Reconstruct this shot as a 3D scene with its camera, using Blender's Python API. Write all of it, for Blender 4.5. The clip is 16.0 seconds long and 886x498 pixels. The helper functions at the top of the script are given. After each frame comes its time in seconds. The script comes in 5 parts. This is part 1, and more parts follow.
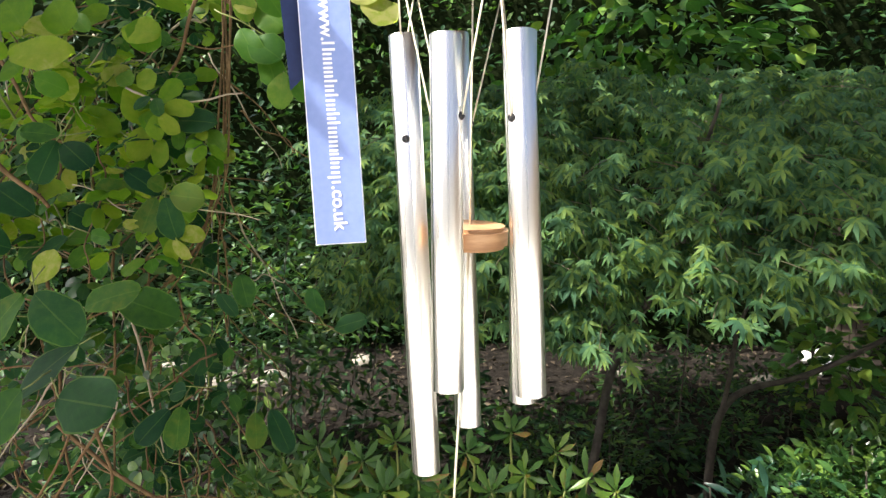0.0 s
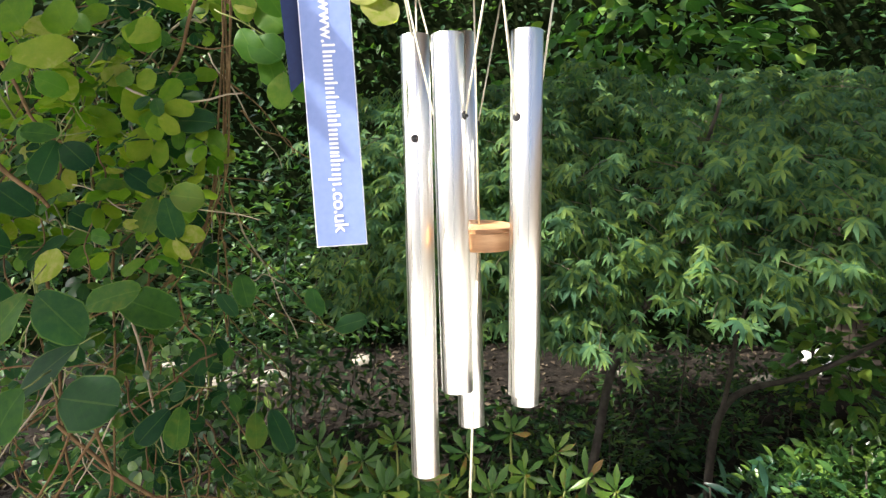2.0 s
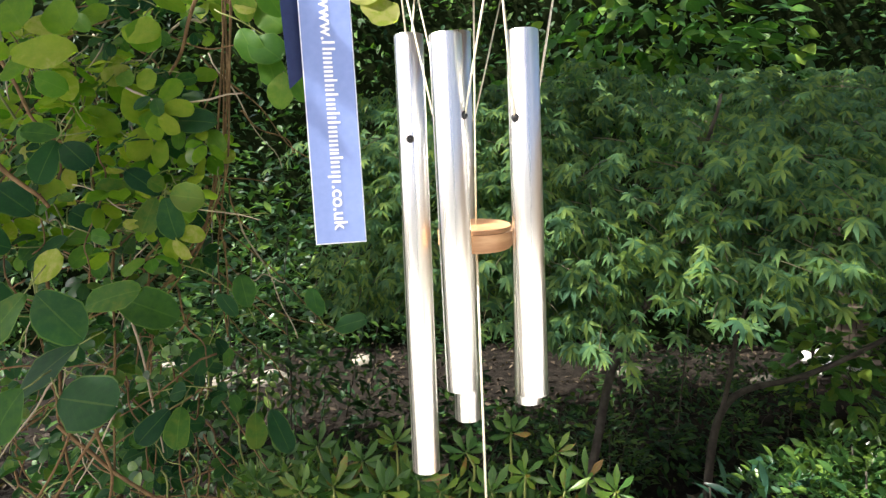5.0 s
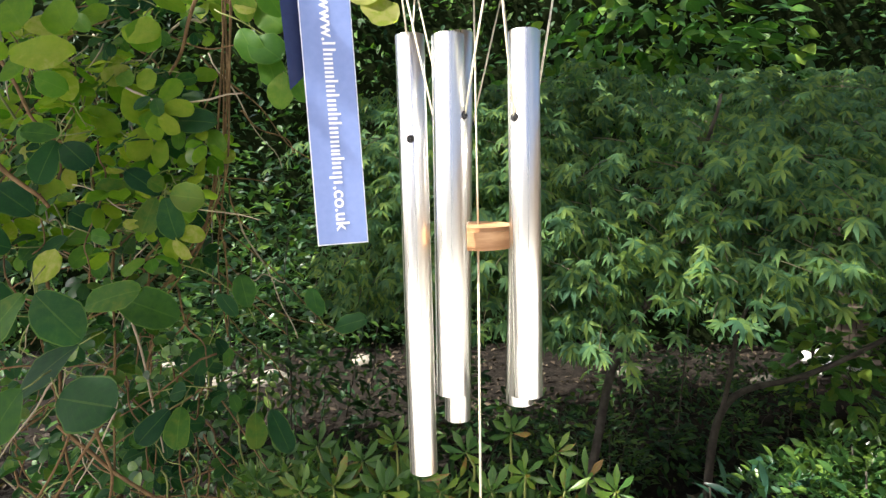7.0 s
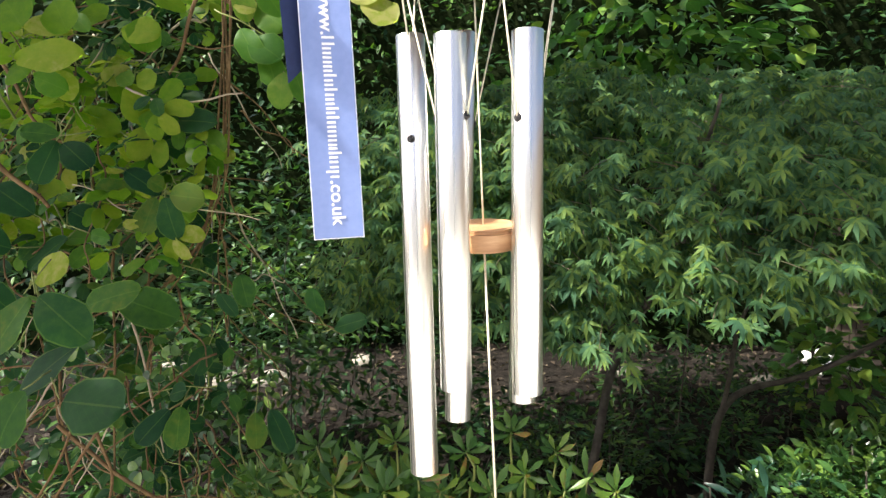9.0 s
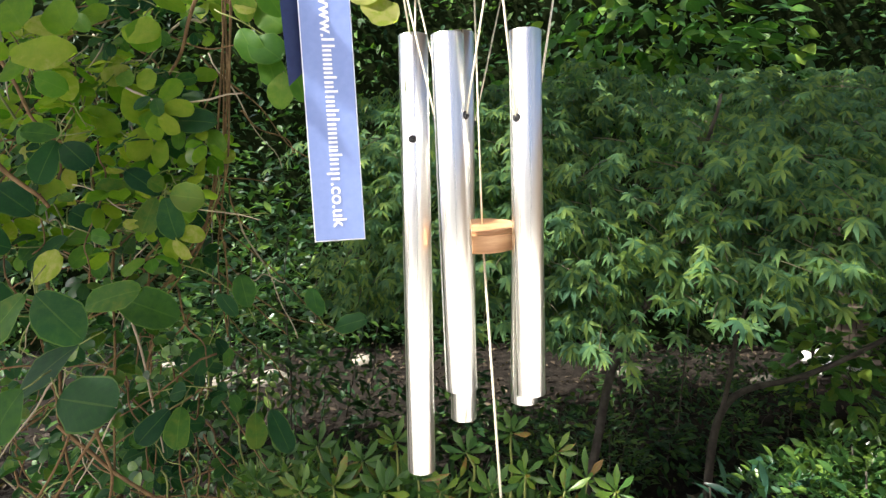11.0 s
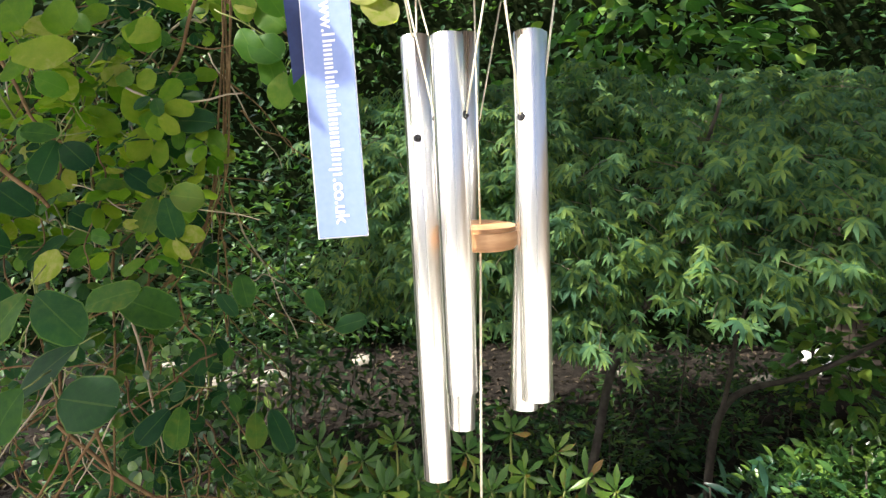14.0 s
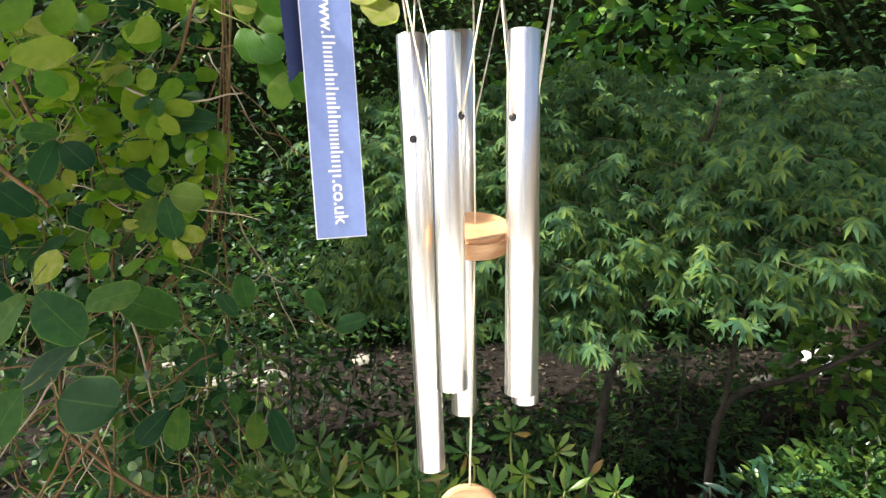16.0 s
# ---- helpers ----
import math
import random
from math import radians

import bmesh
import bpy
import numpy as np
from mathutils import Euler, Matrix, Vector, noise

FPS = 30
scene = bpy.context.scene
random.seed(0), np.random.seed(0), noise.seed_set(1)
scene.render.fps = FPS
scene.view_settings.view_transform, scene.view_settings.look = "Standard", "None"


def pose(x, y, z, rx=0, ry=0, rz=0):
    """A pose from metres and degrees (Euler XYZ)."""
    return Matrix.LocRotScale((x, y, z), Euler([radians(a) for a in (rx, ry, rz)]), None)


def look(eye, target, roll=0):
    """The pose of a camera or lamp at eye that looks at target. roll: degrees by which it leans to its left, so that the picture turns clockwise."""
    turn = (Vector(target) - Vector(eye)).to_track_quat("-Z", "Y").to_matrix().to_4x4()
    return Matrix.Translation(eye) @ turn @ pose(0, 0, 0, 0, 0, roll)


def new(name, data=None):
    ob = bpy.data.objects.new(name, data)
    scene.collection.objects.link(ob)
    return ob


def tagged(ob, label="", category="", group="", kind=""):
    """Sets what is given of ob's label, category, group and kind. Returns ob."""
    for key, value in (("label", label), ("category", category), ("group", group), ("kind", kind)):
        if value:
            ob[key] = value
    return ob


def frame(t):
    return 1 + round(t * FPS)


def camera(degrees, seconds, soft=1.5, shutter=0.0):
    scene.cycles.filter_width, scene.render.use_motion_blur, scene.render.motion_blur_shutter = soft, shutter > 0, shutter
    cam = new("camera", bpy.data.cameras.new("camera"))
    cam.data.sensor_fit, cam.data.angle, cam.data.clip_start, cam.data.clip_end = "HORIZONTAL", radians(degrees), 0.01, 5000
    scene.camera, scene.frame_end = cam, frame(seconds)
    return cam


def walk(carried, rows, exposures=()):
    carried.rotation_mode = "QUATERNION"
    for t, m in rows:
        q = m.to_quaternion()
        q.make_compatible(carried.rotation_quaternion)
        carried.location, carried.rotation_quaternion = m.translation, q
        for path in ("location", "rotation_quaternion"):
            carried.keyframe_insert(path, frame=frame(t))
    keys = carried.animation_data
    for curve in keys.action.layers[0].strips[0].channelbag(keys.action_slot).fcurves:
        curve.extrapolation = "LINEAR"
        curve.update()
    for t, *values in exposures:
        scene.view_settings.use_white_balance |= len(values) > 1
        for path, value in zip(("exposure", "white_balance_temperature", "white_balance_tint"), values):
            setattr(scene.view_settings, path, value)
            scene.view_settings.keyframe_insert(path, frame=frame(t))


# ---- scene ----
cam = camera(74, 16.0, soft=1.4, shutter=0.4)
EYE = (0.0, 0.0, 1.3)
PITCH, ROLL = -5.0, -0.5
STAND = look(EYE, (0, math.cos(radians(PITCH)), 1.3 + math.sin(radians(PITCH))), ROLL)
walk(cam, [(0.0, STAND), (16.0, STAND)])

# ---- light ----
SUN = Vector((-0.635, -0.26, 0.73)).normalized()
world = bpy.data.worlds.new("sky")
scene.world = world
world.use_nodes = True
wn = world.node_tree.nodes
sky = wn.new("ShaderNodeTexSky")
sky.sky_type, sky.sun_disc = "NISHITA", False
sky.sun_elevation = math.asin(SUN.z)
sky.sun_rotation = math.atan2(SUN.x, SUN.y)
sky.air_density, sky.dust_density, sky.ozone_density = 0.6, 5.0, 0.6
world.node_tree.links.new(sky.outputs[0], wn["Background"].inputs[0])
wn["Background"].inputs[1].default_value = 0.125
sun_data = bpy.data.lights.new("sun", "SUN")
sun_data.energy, sun_data.angle, sun_data.color = 5.0, radians(0.6), (1.0, 0.96, 0.88)
sun = new("sun", sun_data)
sun.matrix_world = look(SUN * 20, (0, 0, 0))
scene.view_settings.exposure = 1.41


# ---- material helpers ----
def material(name):
    m = bpy.data.materials.new(name)
    m.use_nodes = True
    return m, m.node_tree.nodes, m.node_tree.links, m.node_tree.nodes["Principled BSDF"]


def ramp(nodes, stops):
    r = nodes.new("ShaderNodeValToRGB")
    e = r.color_ramp.elements
    e[0].position, e[0].color = stops[0][0], (*stops[0][1], 1)
    e[1].position, e[1].color = stops[-1][0], (*stops[-1][1], 1)
    for p, c in stops[1:-1]:
        e.new(p).color = (*c, 1)
    return r


def mathn(nodes, links, op, a, b=None):
    n = nodes.new("ShaderNodeMath")
    n.operation = op
    for i, v in enumerate((a, b)):
        if v is None:
            continue
        if isinstance(v, (int, float)):
            n.inputs[i].default_value = v
        else:
            links.new(v, n.inputs[i])
    return n.outputs[0]


def noisy(nodes, scale, detail=4, rough=0.6):
    c = nodes.new("ShaderNodeTexCoord")
    t = nodes.new("ShaderNodeTexNoise")
    t.inputs["Scale"].default_value, t.inputs["Detail"].default_value, t.inputs["Roughness"].default_value = scale, detail, rough
    return c, t


def mixc(nodes, links, fac, a, b, mode="MIX"):
    n = nodes.new("ShaderNodeMix")
    n.data_type, n.blend_type = "RGBA", mode
    for i, v in ((0, fac), (6, a), (7, b)):
        if isinstance(v, (int, float)):
            n.inputs[i].default_value = v
        elif isinstance(v, tuple):
            n.inputs[i].default_value = (*v, 1)
        else:
            links.new(v, n.inputs[i])
    return n.outputs[2]


def surface(name, stops, scale=40, rough=0.6, metallic=0.0, bump=0.2, stretch=(1, 1, 1), bump_scale=None, dist=0.002, spec=0.5):
    """A grainy material: a colour ramp over noise in the object's own space, with relief."""
    m, n, l, b = material(name)
    c, t = noisy(n, scale)
    mp = n.new("ShaderNodeMapping")
    mp.inputs["Scale"].default_value = stretch
    l.new(c.outputs["Object"], mp.inputs["Vector"])
    l.new(mp.outputs[0], t.inputs["Vector"])
    r = ramp(n, stops)
    l.new(t.outputs["Fac"], r.inputs[0])
    l.new(r.outputs[0], b.inputs["Base Color"])
    b.inputs["Roughness"].default_value, b.inputs["Metallic"].default_value = rough, metallic
    b.inputs["Specular IOR Level"].default_value = spec
    if bump:
        t2 = n.new("ShaderNodeTexNoise")
        t2.inputs["Scale"].default_value, t2.inputs["Detail"].default_value = bump_scale or scale * 2.5, 5
        l.new(mp.outputs[0], t2.inputs["Vector"])
        bp = n.new("ShaderNodeBump")
        bp.inputs["Strength"].default_value, bp.inputs["Distance"].default_value = bump, dist
        l.new(t2.outputs["Fac"], bp.inputs["Height"])
        l.new(bp.outputs[0], b.inputs["Normal"])
    return m


def leaf_material(name, stops, rough=0.45, through_light=0.35, vein=0.35, spec=0.25, rim=0.0):
    """Leaf: tone varies leaf by leaf and within the blade; a pale midrib, and light that shines through."""
    m, n, l, b = material(name)
    geo, info = n.new("ShaderNodeNewGeometry"), n.new("ShaderNodeObjectInfo")
    both = mathn(n, l, "FRACT", mathn(n, l, "ADD", geo.outputs["Random Per Island"], info.outputs["Random"]))
    r = ramp(n, stops)
    c, t = noisy(n, 70, 5)
    l.new(c.outputs["Object"], t.inputs["Vector"])
    c2, t2 = noisy(n, 4, 2)
    l.new(geo.outputs["Position"], t2.inputs["Vector"])
    wob = mathn(n, l, "MULTIPLY", mathn(n, l, "SUBTRACT", t.outputs["Fac"], 0.5), 0.75)
    wob2 = mathn(n, l, "MULTIPLY", mathn(n, l, "SUBTRACT", t2.outputs["Fac"], 0.5), 0.5)
    l.new(mathn(n, l, "ADD", mathn(n, l, "ADD", both, wob), wob2), r.inputs[0])
    uv = n.new("ShaderNodeUVMap")
    sep = n.new("ShaderNodeSeparateXYZ")
    l.new(uv.outputs[0], sep.inputs[0])
    off = mathn(n, l, "ABSOLUTE", mathn(n, l, "SUBTRACT", sep.outputs[0], 0.5))
    rib = mathn(n, l, "LESS_THAN", off, 0.02)
    side = mathn(n, l, "SINE", mathn(n, l, "MULTIPLY", mathn(n, l, "SUBTRACT", sep.outputs[1], off), 44.0))
    side = mathn(n, l, "MULTIPLY", mathn(n, l, "GREATER_THAN", side, 0.93), 0.12)
    veins = mathn(n, l, "MULTIPLY", mathn(n, l, "MAXIMUM", rib, side), vein)
    if rim:
        edge = mathn(n, l, "MULTIPLY", mathn(n, l, "GREATER_THAN", off, 0.465), rim)
        veins = mathn(n, l, "MAXIMUM", veins, edge)
    pale = mixc(n, l, 0.4, r.outputs[0], (0.22, 0.34, 0.06))
    col = mixc(n, l, veins, r.outputs[0], pale)
    l.new(col, b.inputs["Base Color"])
    b.inputs["Roughness"].default_value = rough
    b.inputs["Specular IOR Level"].default_value = spec
    bp = n.new("ShaderNodeBump")
    bp.inputs["Strength"].default_value, bp.inputs["Distance"].default_value = 0.35, 0.001
    l.new(mathn(n, l, "ADD", t.outputs["Fac"], mathn(n, l, "MULTIPLY", veins, -1.0)), bp.inputs["Height"])
    l.new(bp.outputs[0], b.inputs["Normal"])
    tr = n.new("ShaderNodeBsdfTranslucent")
    bright = mixc(n, l, 1.0, col, (1.5, 1.7, 0.6), "MULTIPLY")
    l.new(bright, tr.inputs["Color"])
    mx = n.new("ShaderNodeMixShader")
    mx.inputs[0].default_value = through_light
    l.new(b.outputs[0], mx.inputs[1])
    l.new(tr.outputs[0], mx.inputs[2])
    l.new(mx.outputs[0], n["Material Output"].inputs["Surface"])
    return m


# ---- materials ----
# vine tones: dark for shaded leaves, yellow with sunlight painted in, plain green
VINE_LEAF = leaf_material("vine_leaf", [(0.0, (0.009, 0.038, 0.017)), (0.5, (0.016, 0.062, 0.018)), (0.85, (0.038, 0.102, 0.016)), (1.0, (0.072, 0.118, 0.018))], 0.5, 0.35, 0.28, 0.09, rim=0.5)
VINE_SUNLIT = leaf_material("vine_leaf_sunlit", [(0.0, (0.070, 0.180, 0.014)), (0.5, (0.150, 0.260, 0.018)), (0.85, (0.240, 0.310, 0.032)), (1.0, (0.350, 0.350, 0.110))], 0.5, 0.6, 0.28, 0.12, rim=0.4)
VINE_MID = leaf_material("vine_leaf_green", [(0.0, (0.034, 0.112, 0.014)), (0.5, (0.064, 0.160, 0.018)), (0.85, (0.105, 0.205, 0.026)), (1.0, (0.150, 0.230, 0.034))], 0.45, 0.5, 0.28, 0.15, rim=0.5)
MAPLE_LEAF = leaf_material("maple_leaf", [(0.0, (0.038, 0.096, 0.052)), (0.5, (0.068, 0.142, 0.054)), (0.85, (0.112, 0.182, 0.050)), (1.0, (0.142, 0.208, 0.044))], 0.6, 0.38, 0.3, 0.15)
LAUREL_LEAF = leaf_material("shrub_leaf", [(0.0, (0.0389, 0.1050, 0.0274)), (0.6, (0.0680, 0.1875, 0.0412)), (1.0, (0.1944, 0.2850, 0.0457))], 0.35, 0.3)
ROSETTE_LEAF = leaf_material("rosette_leaf", [(0.0, (0.028, 0.084, 0.022)), (0.5, (0.060, 0.140, 0.024)), (0.85, (0.130, 0.210, 0.030)), (0.97, (0.1560, 0.1820, 0.0260)), (1.0, (0.1950, 0.1170, 0.0325))], 0.34, 0.25, 0.5, 0.45)
BOX_LEAF = leaf_material("box_leaf", [(0.0, (0.024, 0.070, 0.030)), (0.6, (0.050, 0.122, 0.032)), (1.0, (0.135, 0.220, 0.040))], 0.28, 0.25, 0.2, 0.45)
HEDGE_LEAF = leaf_material("hedge_leaf", [(0.0, (0.0130, 0.0400, 0.0203)), (0.6, (0.0270, 0.0750, 0.0232)), (1.0, (0.0756, 0.1500, 0.0290))], 0.45, 0.25, 0.1, 0.2)
BLUE_LEAF = leaf_material("narrow_leaf", [(0.0, (0.012, 0.040, 0.030)), (0.6, (0.025, 0.070, 0.045)), (1.0, (0.06, 0.12, 0.07))], 0.3, 0.15, 0.2, 0.4)
LITTER = leaf_material("dry_leaf", [(0.0, (0.016, 0.011, 0.008)), (0.6, (0.042, 0.030, 0.020)), (1.0, (0.120, 0.095, 0.066))], 0.8, 0.1, 0.2)
STEM = surface("vine_stem", [(0.25, (0.06, 0.036, 0.016)), (0.55, (0.14, 0.088, 0.040)), (0.8, (0.23, 0.16, 0.080))], 60, 0.85, bump=0.8, spec=0.2)
DRY = surface("dry_twig", [(0.3, (0.22, 0.18, 0.12)), (0.7, (0.36, 0.3, 0.21))], 60, 0.8, bump=0.3)
GREEN_STEM = surface("green_stem", [(0.3, (0.12, 0.16, 0.03)), (0.7, (0.2, 0.22, 0.06))], 60, 0.6, bump=0.2)
MAPLE_TWIG = surface("maple_twig", [(0.3, (0.055, 0.060, 0.025)), (0.7, (0.11, 0.085, 0.045))], 60, 0.7, bump=0.2)
BARK = surface("grey_bark", [(0.3, (0.024, 0.020, 0.015)), (0.55, (0.060, 0.052, 0.040)), (0.8, (0.11, 0.105, 0.085))], 30, 0.85, bump=0.7, dist=0.004)
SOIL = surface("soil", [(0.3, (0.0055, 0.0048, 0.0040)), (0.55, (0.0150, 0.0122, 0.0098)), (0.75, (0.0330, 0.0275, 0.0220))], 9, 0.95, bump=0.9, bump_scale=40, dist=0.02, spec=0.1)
STONE = surface("pale_stone", [(0.3, (0.1500, 0.1350, 0.1125)), (0.6, (0.2700, 0.2475, 0.2025)), (0.8, (0.3750, 0.3525, 0.3000))], 14, 0.85, bump=0.6, dist=0.006)
# white colour for the bright glimpses through the planting
BRIGHT_GAP = surface("bright_gap", [(0.3, (0.6, 0.6, 0.58)), (0.7, (0.82, 0.82, 0.8))], 14, 0.8, bump=0.4, dist=0.004)
# near-black colour paints the shade between the hedge's leaves
CORE_SHADE = surface("hedge_core_shade", [(0.35, (0.006, 0.01, 0.004)), (0.7, (0.018, 0.026, 0.01))], 25, 1.0, bump=0.5, dist=0.02, spec=0.0)
FENCE_WOOD = surface("fence_wood", [(0.3, (0.0405, 0.0293, 0.0203)), (0.7, (0.0900, 0.0675, 0.0450))], 30, 0.8, bump=0.4, stretch=(1, 1, 0.1))
WOOD = surface("striker_wood", [(0.3, (0.38, 0.19, 0.085)), (0.5, (0.54, 0.305, 0.150)), (0.7, (0.68, 0.43, 0.24))], 60, 0.5, bump=0.15, stretch=(0.4, 0.4, 2.6), dist=0.0004)
DARK_WOOD = surface("stained_wood", [(0.3, (0.045, 0.026, 0.014)), (0.7, (0.10, 0.06, 0.035))], 60, 0.5, bump=0.15, stretch=(0.4, 0.4, 2.6), dist=0.0004)
CORD = surface("cord", [(0.3, (0.66, 0.59, 0.44)), (0.7, (0.83, 0.78, 0.63))], 600, 0.85, bump=0.6, bump_scale=1600, dist=0.0003)
KNOT = surface("black_grommet", [(0.3, (0.008, 0.008, 0.008)), (0.7, (0.02, 0.02, 0.02))], 300, 0.35, bump=0.2)
NAVY = surface("navy_card", [(0.3, (0.016, 0.026, 0.085)), (0.7, (0.02, 0.034, 0.105))], 200, 0.4, bump=0.05, dist=0.0002)
BLUE = surface("blue_card", [(0.3, (0.175, 0.245, 0.49)), (0.7, (0.205, 0.275, 0.53))], 160, 0.38, bump=0.05, dist=0.0002)
PAPER = surface("white_card_edge", [(0.3, (0.75, 0.75, 0.76)), (0.7, (0.82, 0.82, 0.82))], 200, 0.6, bump=0.05, dist=0.0002)
# pale stone of the unseen slab that throws light at the tubes
PAVING = surface("bounce_paving", [(0.3, (0.46, 0.45, 0.43)), (0.7, (0.60, 0.59, 0.57))], 6, 0.85, bump=0.3, dist=0.003)
# off-white for the unseen wall that the tubes mirror
RENDER = surface("bounce_render", [(0.3, (0.70, 0.69, 0.66)), (0.7, (0.80, 0.79, 0.76))], 8, 0.9, bump=0.4, bump_scale=120, dist=0.003)
INK = surface("white_print", [(0.3, (0.78, 0.78, 0.79)), (0.7, (0.84, 0.84, 0.84))], 200, 0.5, bump=0.03, dist=0.0001)


def aluminium():
    """Satin tube: drawn along its length, so the gloss is streaked lengthwise."""
    m, n, l, b = material("satin_aluminium")
    c, t = noisy(n, 220, 3)
    mp = n.new("ShaderNodeMapping")
    mp.inputs["Scale"].default_value = (1, 1, 0.004)
    l.new(c.outputs["Object"], mp.inputs["Vector"])
    l.new(mp.outputs[0], t.inputs["Vector"])
    r = ramp(n, [(0.3, (0.90, 0.885, 0.84)), (0.7, (0.98, 0.965, 0.92))])
    l.new(t.outputs["Fac"], r.inputs[0])
    l.new(r.outputs[0], b.inputs["Base Color"])
    rr = ramp(n, [(0.3, (0.22, 0.22, 0.22)), (0.7, (0.40, 0.40, 0.40))])
    l.new(t.outputs["Fac"], rr.inputs[0])
    l.new(rr.outputs[0], b.inputs["Roughness"])
    b.inputs["Metallic"].default_value = 1.0
    bp = n.new("ShaderNodeBump")
    bp.inputs["Strength"].default_value, bp.inputs["Distance"].default_value = 0.08, 0.0002
    l.new(t.outputs["Fac"], bp.inputs["Height"])
    l.new(bp.outputs[0], b.inputs["Normal"])
    return m


ALU = aluminium()


# ---- mesh helpers ----
def mesh_of(name, verts, faces, mat, uvs=None, smooth=True):
    me = bpy.data.meshes.new(name)
    me.from_pydata([tuple(v) for v in verts], [], [tuple(f) for f in faces])
    if uvs is not None:
        layer = me.uv_layers.new(name="UVMap")
        idx = np.empty(len(me.loops), dtype=np.int32)
        me.loops.foreach_get("vertex_index", idx)
        layer.data.foreach_set("uv", np.asarray(uvs, dtype=np.float32)[idx].ravel())
    me.materials.append(mat)
    if smooth:
        me.polygons.foreach_set("use_smooth", np.ones(len(me.polygons), dtype=bool))
    me.update()
    return me


def put(name, me, parent=None, label="", m=None):
    ob = new(name, me)
    if parent is not None:
        ob.parent = parent
    if m is not None:
        ob.matrix_basis = m
    if label:
        ob["label"] = label
    return ob


def part(name, bm, mat, parent, label=""):
    me = bpy.data.meshes.new(name)
    bm.to_mesh(me)
    bm.free()
    me.materials.append(mat)
    return put(name, me, parent, label)


def smooth(ob, angle=40):
    ob.data.polygons.foreach_set("use_smooth", np.ones(len(ob.data.polygons), dtype=bool))
    ob.data.set_sharp_from_angle(angle=radians(angle))
    return ob


def thing(name, x, y, z, label, category, group="", kind=""):
    ob = new(name)
    ob.empty_display_size = 0.05
    ob.location = (x, y, z)
    return tagged(ob, label, category, group, kind)


class Heap:
    """Gathers transformed copies of small meshes into one mesh."""

    def __init__(self):
        self.v, self.f, self.u, self.n = [], [], [], 0

    def add(self, shape, m):
        v, f, u = shape
        a = np.array(m, dtype=float)
        self.v.append(v @ a[:3, :3].T + a[:3, 3])
        self.f.extend([tuple(i + self.n for i in q) for q in f])
        self.u.append(u)
        self.n += len(v)

    def make(self, name, mat):
        return mesh_of(name, np.concatenate(self.v), self.f, mat, np.concatenate(self.u))


def merged(shapes):
    h = Heap()
    for s, m in shapes:
        h.add(s, m)
    return np.concatenate(h.v), h.f, np.concatenate(h.u)


def blade(length, width, widest=0.5, tip=0.0, notch=0.0, fold=0.25, droop=0.15, rows=7, blunt=0.6):
    """A leaf blade that grows along +x, with a folded midrib: verts, faces, uvs."""
    v, f, u = [], [], []
    for i in range(rows + 1):
        s = i / rows
        k = s / widest if s < widest else (1 - s) / (1 - widest)
        w = width / 2 * (max(k, 0.0) ** blunt) * (1 if s < widest else 1 - tip * (1 - k))
        w = max(w, width * 0.012)
        x = length * s
        z = -droop * length * s * s
        back = notch * length * max(0.0, (s - 0.82) / 0.18)
        v += [(x + (0.35 * back), w, z + fold * w), (x - back, 0.0, z), (x + (0.35 * back), -w, z + fold * w)]
        u += [(1.0, s), (0.5, s), (0.0, s)]
        if i:
            a = 3 * (i - 1)
            f += [(a, a + 1, a + 4, a + 3), (a + 1, a + 2, a + 5, a + 4)]
    return np.array(v), f, np.array(u)


def rounded(length, width, notch=0.06, fold=0.15, droop=0.15, rows=9, fat=0.4):
    """A leaflet with a round, slightly notched tip that grows along +x: verts, faces, uvs."""
    ph = [random.uniform(0, 6.28) for _ in range(6)]
    v, f, u = [], [], []
    for i in range(rows + 1):
        s = (1 - math.cos(math.pi * i / rows)) / 2
        w = width / 2 * math.sqrt(max(0.0, 1 - (2 * s - 1) ** 2)) * (1 - fat / 2 + fat * s)
        w = max(w, width * 0.015)
        wl, wr = w * (1 + 0.07 * math.sin(7 * s + ph[0]) + 0.03 * math.sin(19 * s + ph[1])), w * (1 + 0.07 * math.sin(6 * s + ph[2]) + 0.03 * math.sin(17 * s + ph[3]))
        x, z = length * s, -droop * length * s * s
        rl, rr = 0.035 * length * math.sin(9 * s + ph[4]), 0.035 * length * math.sin(8 * s + ph[5])
        back = notch * length * max(0.0, (s - 0.85) / 0.15)
        v += [(x, wl, z + fold * w + rl), (x, wl * 0.5, z + fold * w * 0.7), (x - back, 0.0, z), (x, -wr * 0.5, z + fold * w * 0.7), (x, -wr, z + fold * w + rr)]
        u += [(1.0, s), (0.75, s), (0.5, s), (0.25, s), (0.0, s)]
        if i:
            for k in range(4):
                a = 5 * (i - 1) + k
                f.append((a, a + 1, a + 6, a + 5))
    return np.array(v), f, np.array(u)


def rot(rx=0, ry=0, rz=0):
    return pose(0, 0, 0, rx, ry, rz)


